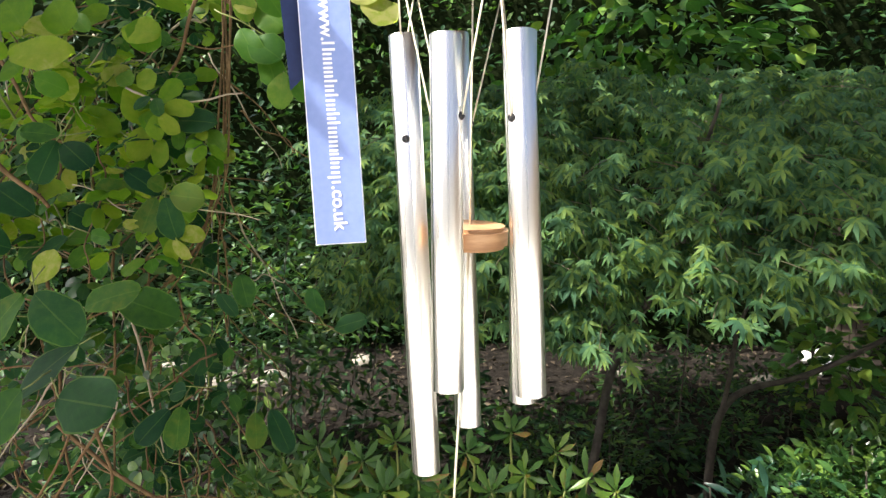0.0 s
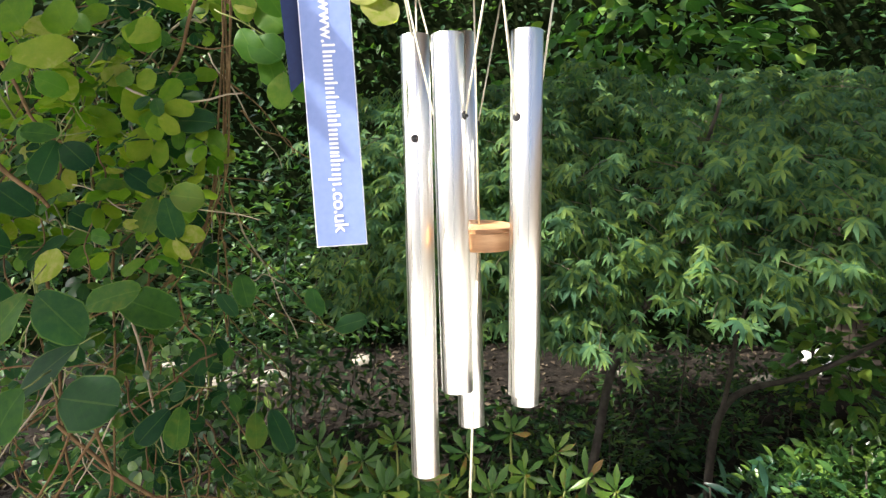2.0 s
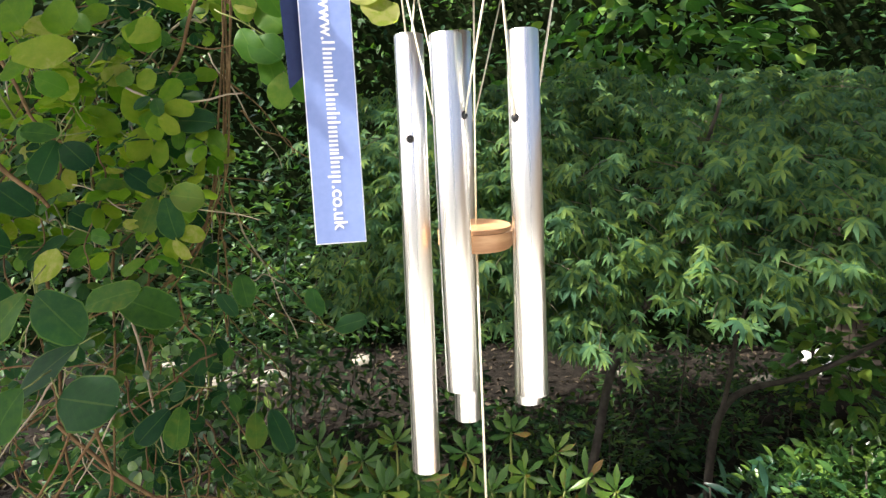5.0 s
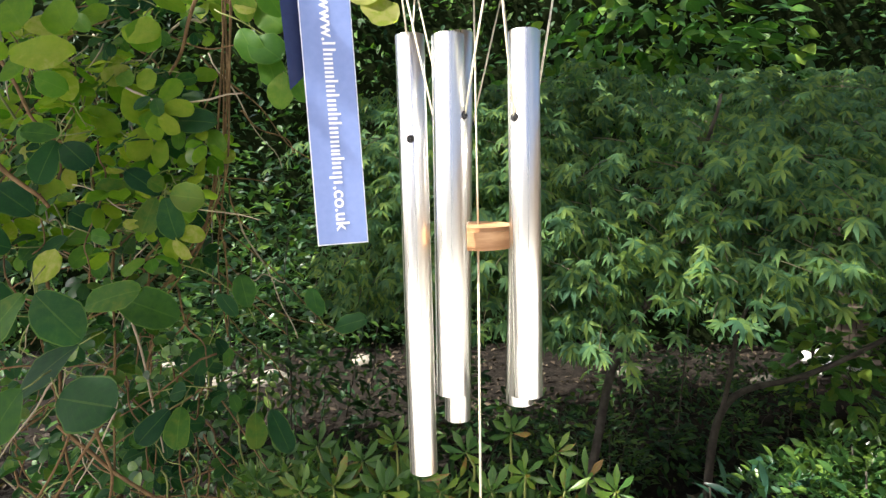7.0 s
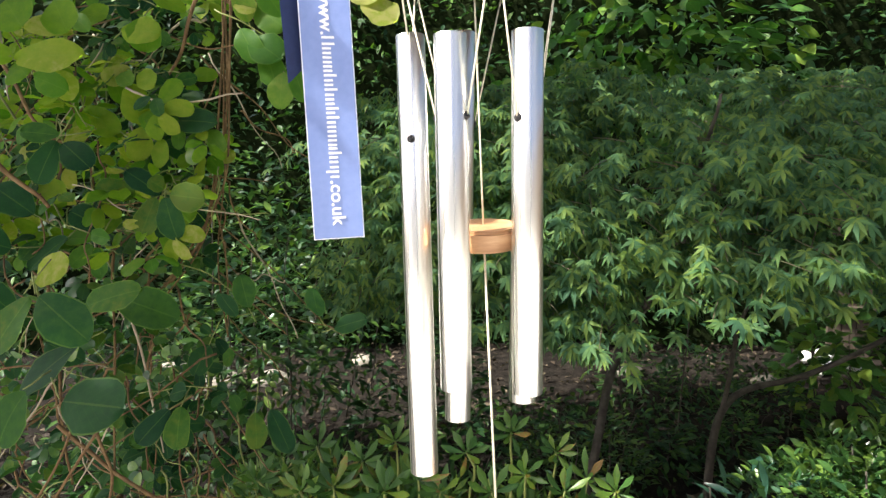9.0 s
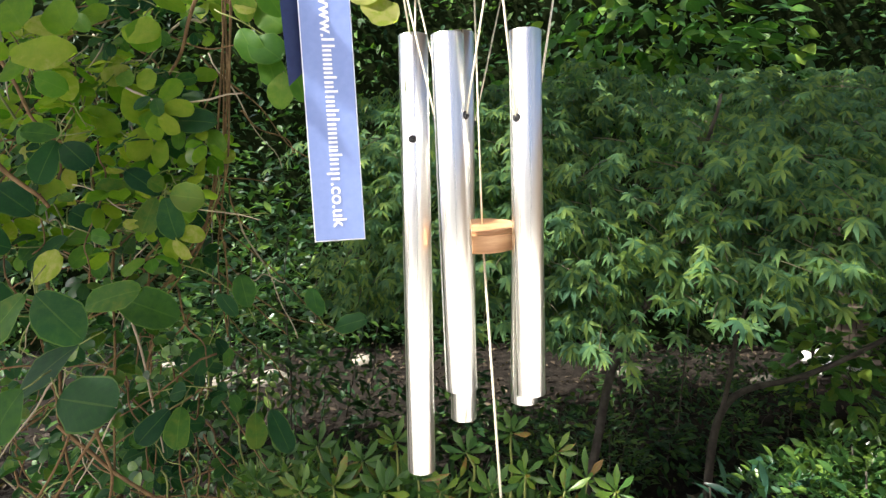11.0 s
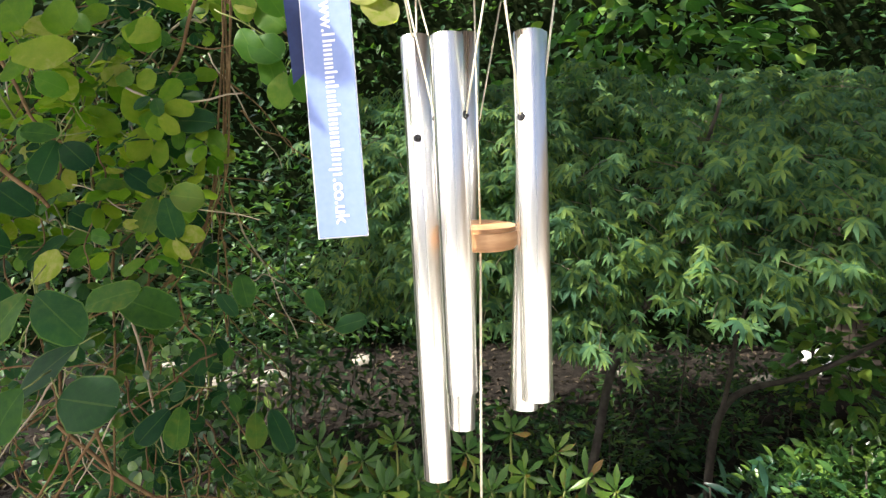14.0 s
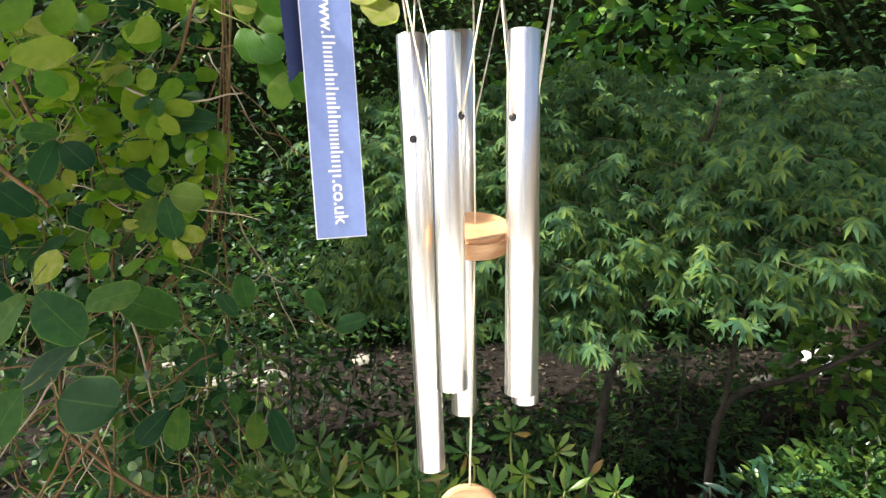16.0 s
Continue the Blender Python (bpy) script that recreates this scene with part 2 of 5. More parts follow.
def tube_along(points, radii, sides=7):
    """A tapered round stem along points: verts and faces."""
    pts = [Vector(p) for p in points]
    v, f = [], []
    for i, p in enumerate(pts):
        t = (pts[min(i + 1, len(pts) - 1)] - pts[max(i - 1, 0)]).normalized()
        side = t.cross(Vector((0.31, 0.9, 0.29))).normalized()
        up = t.cross(side)
        for k in range(sides):
            a = 2 * math.pi * k / sides
            v.append(p + (side * math.cos(a) + up * math.sin(a)) * radii[i])
        if i:
            for k in range(sides):
                f.append(((i - 1) * sides + k, (i - 1) * sides + (k + 1) % sides, i * sides + (k + 1) % sides, i * sides + k))
    n = len(pts)
    f.append(tuple(range(sides - 1, -1, -1)))
    f.append(tuple((n - 1) * sides + k for k in range(sides)))
    return v, f


def wavy(a, b, n, wobble, rng, sag=0.0):
    """Points from a to b along a softly winding line."""
    a, b = Vector(a), Vector(b)
    waves = [(Vector((rng.uniform(-1, 1), rng.uniform(-1, 1), rng.uniform(-1, 1))), rng.uniform(0.35, 1.7), rng.uniform(0, 6.3)) for _ in range(4)]
    out = []
    n = max(n, 5) * 2 if wobble > 0.002 else n
    for i in range(n + 1):
        s = i / n
        k = math.sin(math.pi * s)
        p = a.lerp(b, s)
        for d, freq, ph in waves:
            p += d * wobble * 0.6 * math.sin(6.28 * freq * s + ph) * min(1, 2.5 * k)
        p.z -= sag * k
        out.append(p)
    return out


def bent(points, times=3):
    """A smooth line that follows a few points, by cutting the corners."""
    pts = [Vector(p) for p in points]
    for _ in range(times):
        cut = [pts[0]]
        for a, b in zip(pts, pts[1:]):
            cut += [a.lerp(b, 0.25), a.lerp(b, 0.75)]
        pts = cut + [pts[-1]]
    return pts


def stem(name, points, r0, r1, mat, parent, label="", sides=7):
    n = len(points)
    v, f = tube_along(points, [r0 + (r1 - r0) * i / (n - 1) for i in range(n)], sides)
    return put(name, mesh_of(name, v, f, mat), parent, label)


def aim(p, ahead, up=(0, 0, 1), twist=0.0, scale=1.0):
    """A pose at p whose x axis points along ahead."""
    x = Vector(ahead).normalized()
    z = Vector(up)
    y = z.cross(x)
    if y.length < 1e-4:
        y = Vector((0, 1, 0))
    y.normalize()
    z = x.cross(y)
    m = Matrix((x, y, z)).transposed().to_4x4()
    return Matrix.Translation(p) @ m @ pose(0, 0, 0, twist) @ Matrix.Scale(scale, 4)


def ahead_of(a, b, d):
    """The place d metres before the camera, at the slopes a (right) and b (up) from its axis."""
    return STAND @ Vector((a * d, b * d, -d))


# ---- ground ----
def build_ground():
    rng = random.Random(3)
    nx, ny = 70, 70
    v, f = [], []
    for j in range(ny + 1):
        for i in range(nx + 1):
            a, b = (i / nx * 2 - 1), (j / ny)
            x = math.copysign(abs(a) ** 2.2 * 60, a)
            y = -40 + 100 * b if b < 0.3 else -10 + (b - 0.3) / 0.7 * 20 if b < 0.9 else 10 + (b - 0.9) * 500
            z = 0.05 * noise.noise((x * 0.9, y * 0.9, 0)) + 0.02 * noise.noise((x * 4, y * 4, 3)) if abs(x) < 8 and abs(y) < 10 else 0
            v.append((x, y, z))
    for j in range(ny):
        for i in range(nx):
            a = j * (nx + 1) + i
            f.append((a, a + 1, a + nx + 2, a + nx + 1))
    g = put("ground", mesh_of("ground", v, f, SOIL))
    tagged(g, "dark brown garden soil strewn with dry leaves", "ground", kind="structure")
    h = Heap()
    base = blade(0.05, 0.026, 0.45, fold=0.5, droop=0.3, rows=3)
    for _ in range(5200):
        x, y = rng.uniform(-2.5, 4.0), rng.uniform(1.8, 6.0)
        z = 0.05 * noise.noise((x * 0.9, y * 0.9, 0)) + 0.02 * noise.noise((x * 4, y * 4, 3))
        h.add(base, Matrix.Translation((x, y, z + 0.02)) @ rot(rng.uniform(-35, 35), rng.uniform(-30, 30), rng.uniform(0, 360)) @ Matrix.Scale(rng.uniform(0.35, 1.3), 4))
    tagged(put("leaf_litter", h.make("leaf_litter", LITTER)), "brown dry fallen leaves scattered over dark soil", "leaf litter", kind="stuff")


build_ground()


def slab(name, x0, x1, y0, y1, z0, z1, mat, label, category):
    bm = bmesh.new()
    bmesh.ops.create_cube(bm, size=1, matrix=Matrix.Translation(((x0 + x1) / 2, (y0 + y1) / 2, (z0 + z1) / 2)) @ Matrix.Diagonal((x1 - x0, y1 - y0, z1 - z0, 1)))
    return tagged(part(name, bm, mat, None), label, category, kind="structure")


# unseen pale paving, added so the lower tubes reflect white
slab("bounce_pavement", -5, 5, -5.5, 0.55, -0.1, 0.07, PAVING, "unseen pale slab added to bounce sunlight onto the tubes", "patio")
# unseen dark wall, added to darken what the tubes mirror on the right
slab("unseen_wall_east", 4.2, 4.35, -5.8, 3.6, -0.1, 3.0, FENCE_WOOD, "unseen dark brown wall added to darken reflections in the tubes", "wall")
# unseen wall, added to replace blue sky in the tubes' reflections
slab("unseen_wall_south", -6, 6, -5.8, -5.5, -0.1, 3.4, RENDER, "unseen off-white wall added to whiten reflections in the tubes", "wall")


def stone_mesh(seed):
    bm = bmesh.new()
    bmesh.ops.create_icosphere(bm, subdivisions=2, radius=1)
    for q in bm.verts:
        q.co *= 0.8 + 0.35 * noise.noise(q.co * 1.3 + Vector((seed * 7.1, 0, 0)))
    me = bpy.data.meshes.new("stone")
    bm.to_mesh(me)
    bm.free()
    me.materials.append(STONE)
    me.polygons.foreach_set("use_smooth", np.ones(len(me.polygons), dtype=bool))
    return me


def build_stones():
    rng = random.Random(11)
    meshes = [stone_mesh(i) for i in range(4)]
    spots = [(-1.55, 3.9, 0.22), (-1.2, 4.0, 0.17), (-0.62, 4.5, 0.14), (2.2, 3.9, 0.13), (1.35, 4.2, 0.12), (-1.9, 4.1, 0.24)]
    for i, (x, y, r) in enumerate(spots):
        ob = put("stone", meshes[i % 4], m=Matrix.Translation((x, y, r * 0.25)) @ rot(0, 0, rng.uniform(0, 360)) @ Matrix.Diagonal((r, r * 0.7, r * 0.5, 1)))
        tagged(ob, "pale weathered garden stone lying on soil", "stone", "stones on the soil")


build_stones()


# white stone shapes added in place of a bright gap between the plants
def build_bright_gap():
    rng = random.Random(13)
    me = stone_mesh(9)
    me.materials.clear()
    me.materials.append(BRIGHT_GAP)
    for _ in range(9):
        r = rng.uniform(0.04, 0.085)
        ob = put("bright_gap_blob", me, m=Matrix.Translation((2.80 + rng.uniform(-0.13, 0.15), 4.2 + rng.uniform(-0.2, 0.25), r * 0.4 + rng.uniform(0, 0.08))) @ rot(0, 0, rng.uniform(0, 360)) @ Matrix.Diagonal((r, r * 0.8, r * 0.7, 1)))
        tagged(ob, "white rounded blob standing in for a bright gap", "stone", "white stones")


build_bright_gap()


def build_fence():
    fence = thing("wooden_fence", 3.15, 4.5, 0, "weathered brown wooden fence panel behind shrubs", "fence")
    rng = random.Random(15)
    for i in range(3):
        bm = bmesh.new()
        bmesh.ops.create_cube(bm, size=1, matrix=Matrix.Translation((-0.115 + 0.115 * i, rng.uniform(-0.004, 0.004), 1.08)) @ Matrix.Diagonal((0.108, 0.018, 2.20 + rng.uniform(-0.01, 0.01), 1)))
        bmesh.ops.bevel(bm, geom=bm.edges[:], offset=0.003, segments=1, affect="EDGES")
        part("board", bm, FENCE_WOOD, fence)
    for z in (0.4, 1.90, 2.10):
        bm = bmesh.new()
        bmesh.ops.create_cube(bm, size=1, matrix=Matrix.Translation((0, -0.031, z)) @ Matrix.Diagonal((0.35, 0.036, 0.07, 1)))
        bmesh.ops.bevel(bm, geom=bm.edges[:], offset=0.004, segments=1, affect="EDGES")
        part("rail", bm, FENCE_WOOD, fence)


build_fence()

# ---- hedge at the back ----
def build_hedge():
    rng = random.Random(5)
    hedge = thing("hedge", 0, 5.2, 0, "tall dense dark green hedge closing the garden", "hedge")
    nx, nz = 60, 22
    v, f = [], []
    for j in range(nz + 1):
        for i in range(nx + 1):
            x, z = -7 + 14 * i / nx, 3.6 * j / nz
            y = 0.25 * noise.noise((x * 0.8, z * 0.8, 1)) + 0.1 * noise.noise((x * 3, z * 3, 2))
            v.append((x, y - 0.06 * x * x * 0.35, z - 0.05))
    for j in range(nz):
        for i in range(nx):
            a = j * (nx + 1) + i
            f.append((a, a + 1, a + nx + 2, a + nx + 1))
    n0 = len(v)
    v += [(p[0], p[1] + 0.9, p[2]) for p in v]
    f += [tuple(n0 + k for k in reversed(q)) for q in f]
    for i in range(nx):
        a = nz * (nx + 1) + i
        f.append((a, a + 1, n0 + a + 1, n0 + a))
    # dark sheet behind the leaves, standing in for the hedge's inner shade
    put("hedge_core_shade", mesh_of("hedge_core_shade", v, f, CORE_SHADE), hedge, "twiggy inside of the hedge, its shade painted near-black")
    h = Heap()
    base = blade(0.06, 0.032, 0.45, fold=0.3, droop=0.2, rows=3)
    for _ in range(15000):
        x, z = rng.uniform(-5.5, 5.5), rng.uniform(0.0, 3.6)
        y = 0.25 * noise.noise((x * 0.8, z * 0.8, 1)) + 0.1 * noise.noise((x * 3, z * 3, 2)) - 0.021 * x * x - rng.uniform(0.0, 0.28)
        h.add(base, aim((x, y, z), (rng.uniform(-1, 1), rng.uniform(-1.1, 0.1), rng.uniform(-0.9, 0.5)), twist=rng.uniform(-60, 60), scale=rng.uniform(0.7, 1.7)))
    tagged(put("foliage", h.make("foliage", HEDGE_LEAF), hedge), kind="stuff")


build_hedge()

# ---- small-leaved shrubs ----
def shrub(name, label, category, x, y, z0, rx, ry, height, leaf, mat, count, seed, apart=120, group="", stems=9, lean=(0, 0), leaf_name="leaf", up=0.2, spread=1.0):
    """A bush: stems from the ground, a crown of leaves; the leaves nearest the path are objects of their own."""
    rng = random.Random(seed)
    bush = thing(name, x, y, 0, label, category, group)
    for i in range(stems):
        a = 2 * math.pi * i / stems + rng.uniform(-0.3, 0.3)
        k = rng.uniform(0.3, 0.8)
        top = (rx * k * math.cos(a) + lean[0], ry * k * math.sin(a) + lean[1], z0 + height * rng.uniform(0.2, 0.6))
        stem("stem", wavy((0.12 * math.cos(a), 0.12 * math.sin(a), -0.03), top, 6, 0.02, rng), 0.0045, 0.002, BARK, bush)
    spots = []
    for _ in range(count):
        a, t = rng.uniform(0, 2 * math.pi), rng.random() ** 0.5
        q = rng.random() ** 0.7
        px, py = rx * t * math.cos(a), ry * t * math.sin(a)
        lump = 0.75 + 0.35 * noise.noise((px * 5 + seed, py * 5, 0.5))
        pz = z0 + height * math.sqrt(max(0.0, 1 - t * t)) * q * lump
        d = Vector((px / rx, py / ry - 0.35, (q - 0.5) + up)) * spread + Vector((rng.uniform(-1, 1), rng.uniform(-1, 1), rng.uniform(-0.6, 0.6)))
        spots.append(((px + lean[0] * q, py + lean[1] * q, pz), d, rng.uniform(-50, 50), rng.uniform(0.65, 1.25), q))
    spots.sort(key=lambda s: s[0][1] - 0.8 * s[0][2])
    me = mesh_of(leaf_name, *leaf[:2], mat, leaf[2])
    h = Heap()
    for i, (p, d, tw, sc, q) in enumerate(spots):
        if i < apart:
            put(leaf_name, me, bush, m=aim(p, d, twist=tw, scale=sc))
        else:
            h.add(leaf, aim(p, d, twist=tw, scale=sc))
    tagged(put("foliage", h.make("foliage", mat), bush), kind="stuff")
    return bush


def whorl(length, width, n, rise, seed, droop=0.25):
    """A rosette of narrow leaves round a shoot's tip; it grows along +x."""
    rng = random.Random(seed)
    shapes = []
    for i in range(n):
        b = blade(length * rng.uniform(0.8, 1.1), width * rng.uniform(0.85, 1.15), 0.62, 0.1, fold=0.3, droop=droop, rows=5, blunt=0.75)
        shapes.append((b, rot(360 * i / n + rng.uniform(-14, 14)) @ pose(-0.012 * rng.random(), 0, 0.004, 0, 0, 0) @ rot(0, -rise + rng.uniform(-16, 16), 0)))
    for i in range(3):
        b = blade(length * 0.45, width * 0.6, 0.55, fold=0.4, droop=0.05, rows=4)
        shapes.append((b, rot(120 * i + 40) @ rot(0, -25, 0)))
    return merged(shapes)


LONG = blade(0.055, 0.022, 0.55, fold=0.25, droop=0.2, rows=4)
NARROW = blade(0.065, 0.016, 0.5, fold=0.2, droop=0.35, rows=4)
OVAL = blade(0.095, 0.056, 0.45, 0.15, fold=0.2, droop=0.25, rows=6)
TINY = blade(0.034, 0.016, 0.55, fold=0.3, droop=0.15, rows=3)
SMALL = blade(0.038, 0.018, 0.5, fold=0.3, droop=0.1, rows=3)


def maple_leaf_shape(size, seed):
    """Seven narrow pointed lobes that spread from the stalk and droop; it hangs along +x."""
    rng = random.Random(seed)
    shapes = []
    for ang, k in ((0, 1.0), (33, 0.93), (-33, 0.93), (68, 0.72), (-68, 0.72), (112, 0.38), (-112, 0.38)):
        b = blade(size * k * rng.uniform(0.92, 1.06), size * 0.275 * (0.5 + 0.5 * k), 0.42, 0.25, fold=0.28, droop=0.3, rows=4, blunt=0.85)
        shapes.append((b, rot(0, 0, ang + rng.uniform(-5, 5))))
    stalk = blade(size * 0.7, size * 0.03, 0.5, fold=0.3, droop=-0.2, rows=2)
    shapes.append((stalk, rot(0, 0, 180)))
    return merged(shapes)


def build_maple():
    rng = random.Random(21)
    tree = thing("maple_tree", 1.0, 2.05, 0, "small green maple with fine pointed leaves in layers", "tree")
    base = Vector((1.0, 2.05, 0))

    def loc(x, y, z):
        return Vector((x, y, z)) - base

    stem("trunk", wavy(loc(0.42, 1.95, -0.03), loc(0.60, 2.0, 0.75), 6, 0.012, rng) + wavy(loc(0.65, 2.0, 0.85), loc(1.0, 2.0, 1.45), 5, 0.015, rng), 0.019, 0.010, BARK, tree)
    stem("limb", wavy(loc(0.63, 2.0, 0.8), loc(0.1, 1.85, 1.45), 6, 0.02, rng), 0.014, 0.005, BARK, tree)
    stem("limb", wavy(loc(0.72, 2.0, 0.98), loc(1.9, 1.8, 1.3), 7, 0.02, rng), 0.015, 0.005, BARK, tree)
    stem("limb", wavy(loc(0.86, 2.0, 1.2), loc(0.7, 1.5, 1.55), 6, 0.02, rng), 0.011, 0.004, BARK, tree)
    stem("limb", bent([loc(1.06, 2.3, -0.03), loc(1.08, 2.3, 0.3), loc(1.11, 2.3, 0.44), loc(1.20, 2.3, 0.53), loc(1.42, 2.28, 0.57), loc(1.70, 2.2, 0.75), loc(2.15, 2.0, 1.2)]), 0.019, 0.007, BARK, tree)
    stem("limb", bent([loc(1.10, 2.3, 0.36), loc(1.14, 2.28, 0.60), loc(1.12, 2.2, 0.85), loc(1.25, 2.1, 1.1)]), 0.011, 0.005, BARK, tree)
    leaves = [maple_leaf_shape(0.045, i) for i in range(5)]
    spots = []
    for k in range(760):
        # sprays in flat tiers on a dome
        a = rng.uniform(-0.32, 2.6)
        q = rng.random()
        z = 0.98 + 0.74 * q
        dome = 1 - 0.35 * max(0, q - 0.6) / 0.4
        y = 2.0 - (0.75 * dome) * (0.45 + 0.55 * math.sin(math.pi * min(1, max(0, (a + 0.35) / 2.9)))) + rng.uniform(0, 0.5) * (1 if rng.random() < 0.6 else 0.2)
        y += 0.75 * max(0.0, q - 0.25) ** 1.4
        if z < 1.08 and a > 0.55:
            z += 0.12
        if a > 0.95 and z < 1.20 and rng.random() < 0.75:
            continue
        root = Vector((a, y + 0.12, z + 0.02))
        way = Vector((rng.uniform(-0.8, 0.8), -1, rng.uniform(-0.25, 0.12))).normalized()
        n = rng.randint(13, 24)
        reach = rng.uniform(0.16, 0.3)
        tw = [root + way * reach * i / 5 + Vector((0, 0, -0.05 * (i / 5) ** 2)) for i in range(6)]
        stem("twig", [p - base for p in tw], 0.0020, 0.0009, MAPLE_TWIG, tree, sides=5)
        for i in range(n):
            s = rng.uniform(0.15, 1.08)
            side = rng.choice((-1, 1))
            across = way.cross(Vector((0, 0, 1))).normalized()
            p = root + way * reach * s + across * side * rng.uniform(0.0, 0.10) * (1.2 - 0.5 * s) + Vector((0, 0, -0.05 * s * s + rng.uniform(-0.025, 0.025)))
            d = way * rng.uniform(0.3, 1.1) + across * side * rng.uniform(0.0, 0.9) + Vector((0, 0, rng.uniform(-1.0, -0.15)))
            spots.append((p - base, d, rng.uniform(-25, 25), rng.uniform(0.75, 1.2), rng.randrange(5)))
    spots.sort(key=lambda s: s[0].y)
    meshes = [mesh_of("leaf", s[0], s[1], MAPLE_LEAF, s[2]) for s in leaves]
    h = Heap()
    for i, (p, d, t, sc, k) in enumerate(spots):
        if i % 12 == 0 and i < 3600:
            put("leaf", meshes[k], tree, m=aim(p, d, twist=t, scale=sc))
        else:
            h.add(leaves[k], aim(p, d, twist=t, scale=sc))
    tagged(put("crown", h.make("crown", MAPLE_LEAF), tree, "layered crown of pointed green leaves"), kind="stuff")


build_maple()


def build_shrubs():
    shrub("leafy_shrub", "tall shrub with broad oval green leaves", "shrub", 1.02, 2.85, 1.45, 0.80, 0.4, 1.30, OVAL, LAUREL_LEAF, 1050, 31, 140, up=-0.5, stems=2)
    shrub("leafy_shrub", "upright shrub with small dark green leaves", "shrub", -0.55, 2.7, 0.25, 0.75, 0.45, 2.0, LONG, HEDGE_LEAF, 2600, 32, 60, up=0.0, stems=4)
    shrub("leafy_shrub", "dense dark shrub of small glossy leaves beside a vine", "shrub", -1.8, 2.6, 0.3, 0.9, 0.45, 2.0, LONG, HEDGE_LEAF, 2200, 33, 40, up=0.0, stems=4)
    shrub("leafy_shrub", "slender shrub with fresh green narrow leaves", "shrub", -0.72, 2.1, 0.55, 0.32, 0.25, 1.25, LONG, BOX_LEAF, 900, 38, 90, up=0.1, stems=4)
    shrub("leafy_shrub", "dark undergrowth shrub on bare soil", "shrub", -0.95, 2.0, 0.05, 0.5, 0.35, 0.95, LONG, HEDGE_LEAF, 1500, 34, 40, up=0.0, stems=4)
    shrub("leafy_shrub", "dark undergrowth shrub on bare soil", "shrub", -0.05, 2.35, 0.05, 0.5, 0.3, 0.75, LONG, HEDGE_LEAF, 900, 35, 40, up=0.0, stems=3)
    shrub("leafy_shrub", "low yellow-green shrub under the maple", "shrub", 0.55, 2.35, 0.1, 0.3, 0.25, 0.55, SMALL, BOX_LEAF, 700, 36, 60, up=0.2)
    shrub("leafy_shrub", "dark shrub with oval leaves beside the maple", "shrub", 2.17, 3.1, 0.1, 0.3, 0.3, 1.35, OVAL, LAUREL_LEAF, 500, 37, 60, up=0.0, stems=3)
    for x, y, h, n, s in ((0.9, 2.65, 0.42, 380, 61), (1.3, 2.75, 0.4, 380, 62), (1.75, 3.1, 0.55, 380, 63), (1.2, 3.5, 0.5, 380, 64), (0.45, 2.8, 0.5, 300, 65), (1.65, 3.7, 0.5, 360, 66)):
        shrub("seedling_shrub", "sparse dark seedling shrub growing out of leaf litter", "shrub", x, y, 0.02, 0.28, 0.22, h, LONG, HEDGE_LEAF, n, s, 40, "undergrowth seedlings", 3, up=0.1)
    ros = whorl(0.056, 0.0145, 9, 64, 1)
    for x, y, z, h, n, s in ((-0.10, 1.32, 0.42, 0.36, 150, 41), (0.16, 1.30, 0.40, 0.34, 140, 42), (-0.36, 1.42, 0.42, 0.36, 130, 43), (0.40, 1.4, 0.34, 0.24, 110, 44)):
        shrub("evergreen_shrub", "low evergreen shrub with glossy whorls of narrow leaves", "shrub", x, y, z, 0.26, 0.2, h, ros, ROSETTE_LEAF, n, s, 40, "low evergreen shrubs", 7, leaf_name="leaf_whorl", up=0.9)
    # shoots that stand out of the low evergreens, turned to the light
    rng = random.Random(45)
    host = [o for o in scene.objects if o.name.startswith("evergreen_shrub") and o.parent is None]
    meshes = [mesh_of("leaf_whorl", *whorl(0.055, 0.0145, k, 66, k)[:2], ROSETTE_LEAF, whorl(0.055, 0.0145, k, 66, k)[2]) for k in (7, 8, 9)]
    for a, b, d in ((0.039, -0.345, 1.16), (0.116, -0.312, 1.22), (0.193, -0.345, 1.20), (0.140, -0.384, 1.10), (-0.273, -0.355, 1.15), (-0.215, -0.336, 1.20), (-0.138, -0.360, 1.12), (-0.081, -0.326, 1.25), (-0.316, -0.393, 1.08), (-0.187, -0.403, 1.05), (-0.042, -0.393, 1.05), (0.083, -0.412, 1.02), (0.246, -0.393, 1.15), (0.294, -0.412, 1.12), (-0.100, -0.412, 1.03), (-0.244, -0.412, 1.04), (-0.004, -0.412, 1.06), (0.208, -0.412, 1.08)):
        p = ahead_of(a, b, d)
        bush = min(host, key=lambda o: (o.location.xy - p.xy).length)
        q = p - bush.location
        way = Vector((rng.uniform(-0.35, 0.35), rng.uniform(-1.1, -0.5), rng.uniform(0.6, 1.0)))
        put("leaf_whorl", rng.choice(meshes), bush, m=aim(q, way, twist=rng.uniform(0, 90), scale=rng.uniform(0.85, 1.15)))
        stem("stem", wavy(q, (q.x * 0.6, q.y * 0.6, q.z - 0.3), 5, 0.008, rng), 0.0022, 0.004, GREEN_STEM, bush, "", 5)
    for x, y, z, h, n, s in ((0.62, 1.26, 0.45, 0.27, 110, 73), (0.73, 1.30, 0.45, 0.27, 100, 74)):
        shrub("narrow_leaved_shrub", "low shrub with glossy blue-green narrow leaves", "shrub", x, y, z, 0.12, 0.12, h, NARROW, BLUE_LEAF, n, s, 60, "narrow-leaved shrubs", 5, up=0.1)
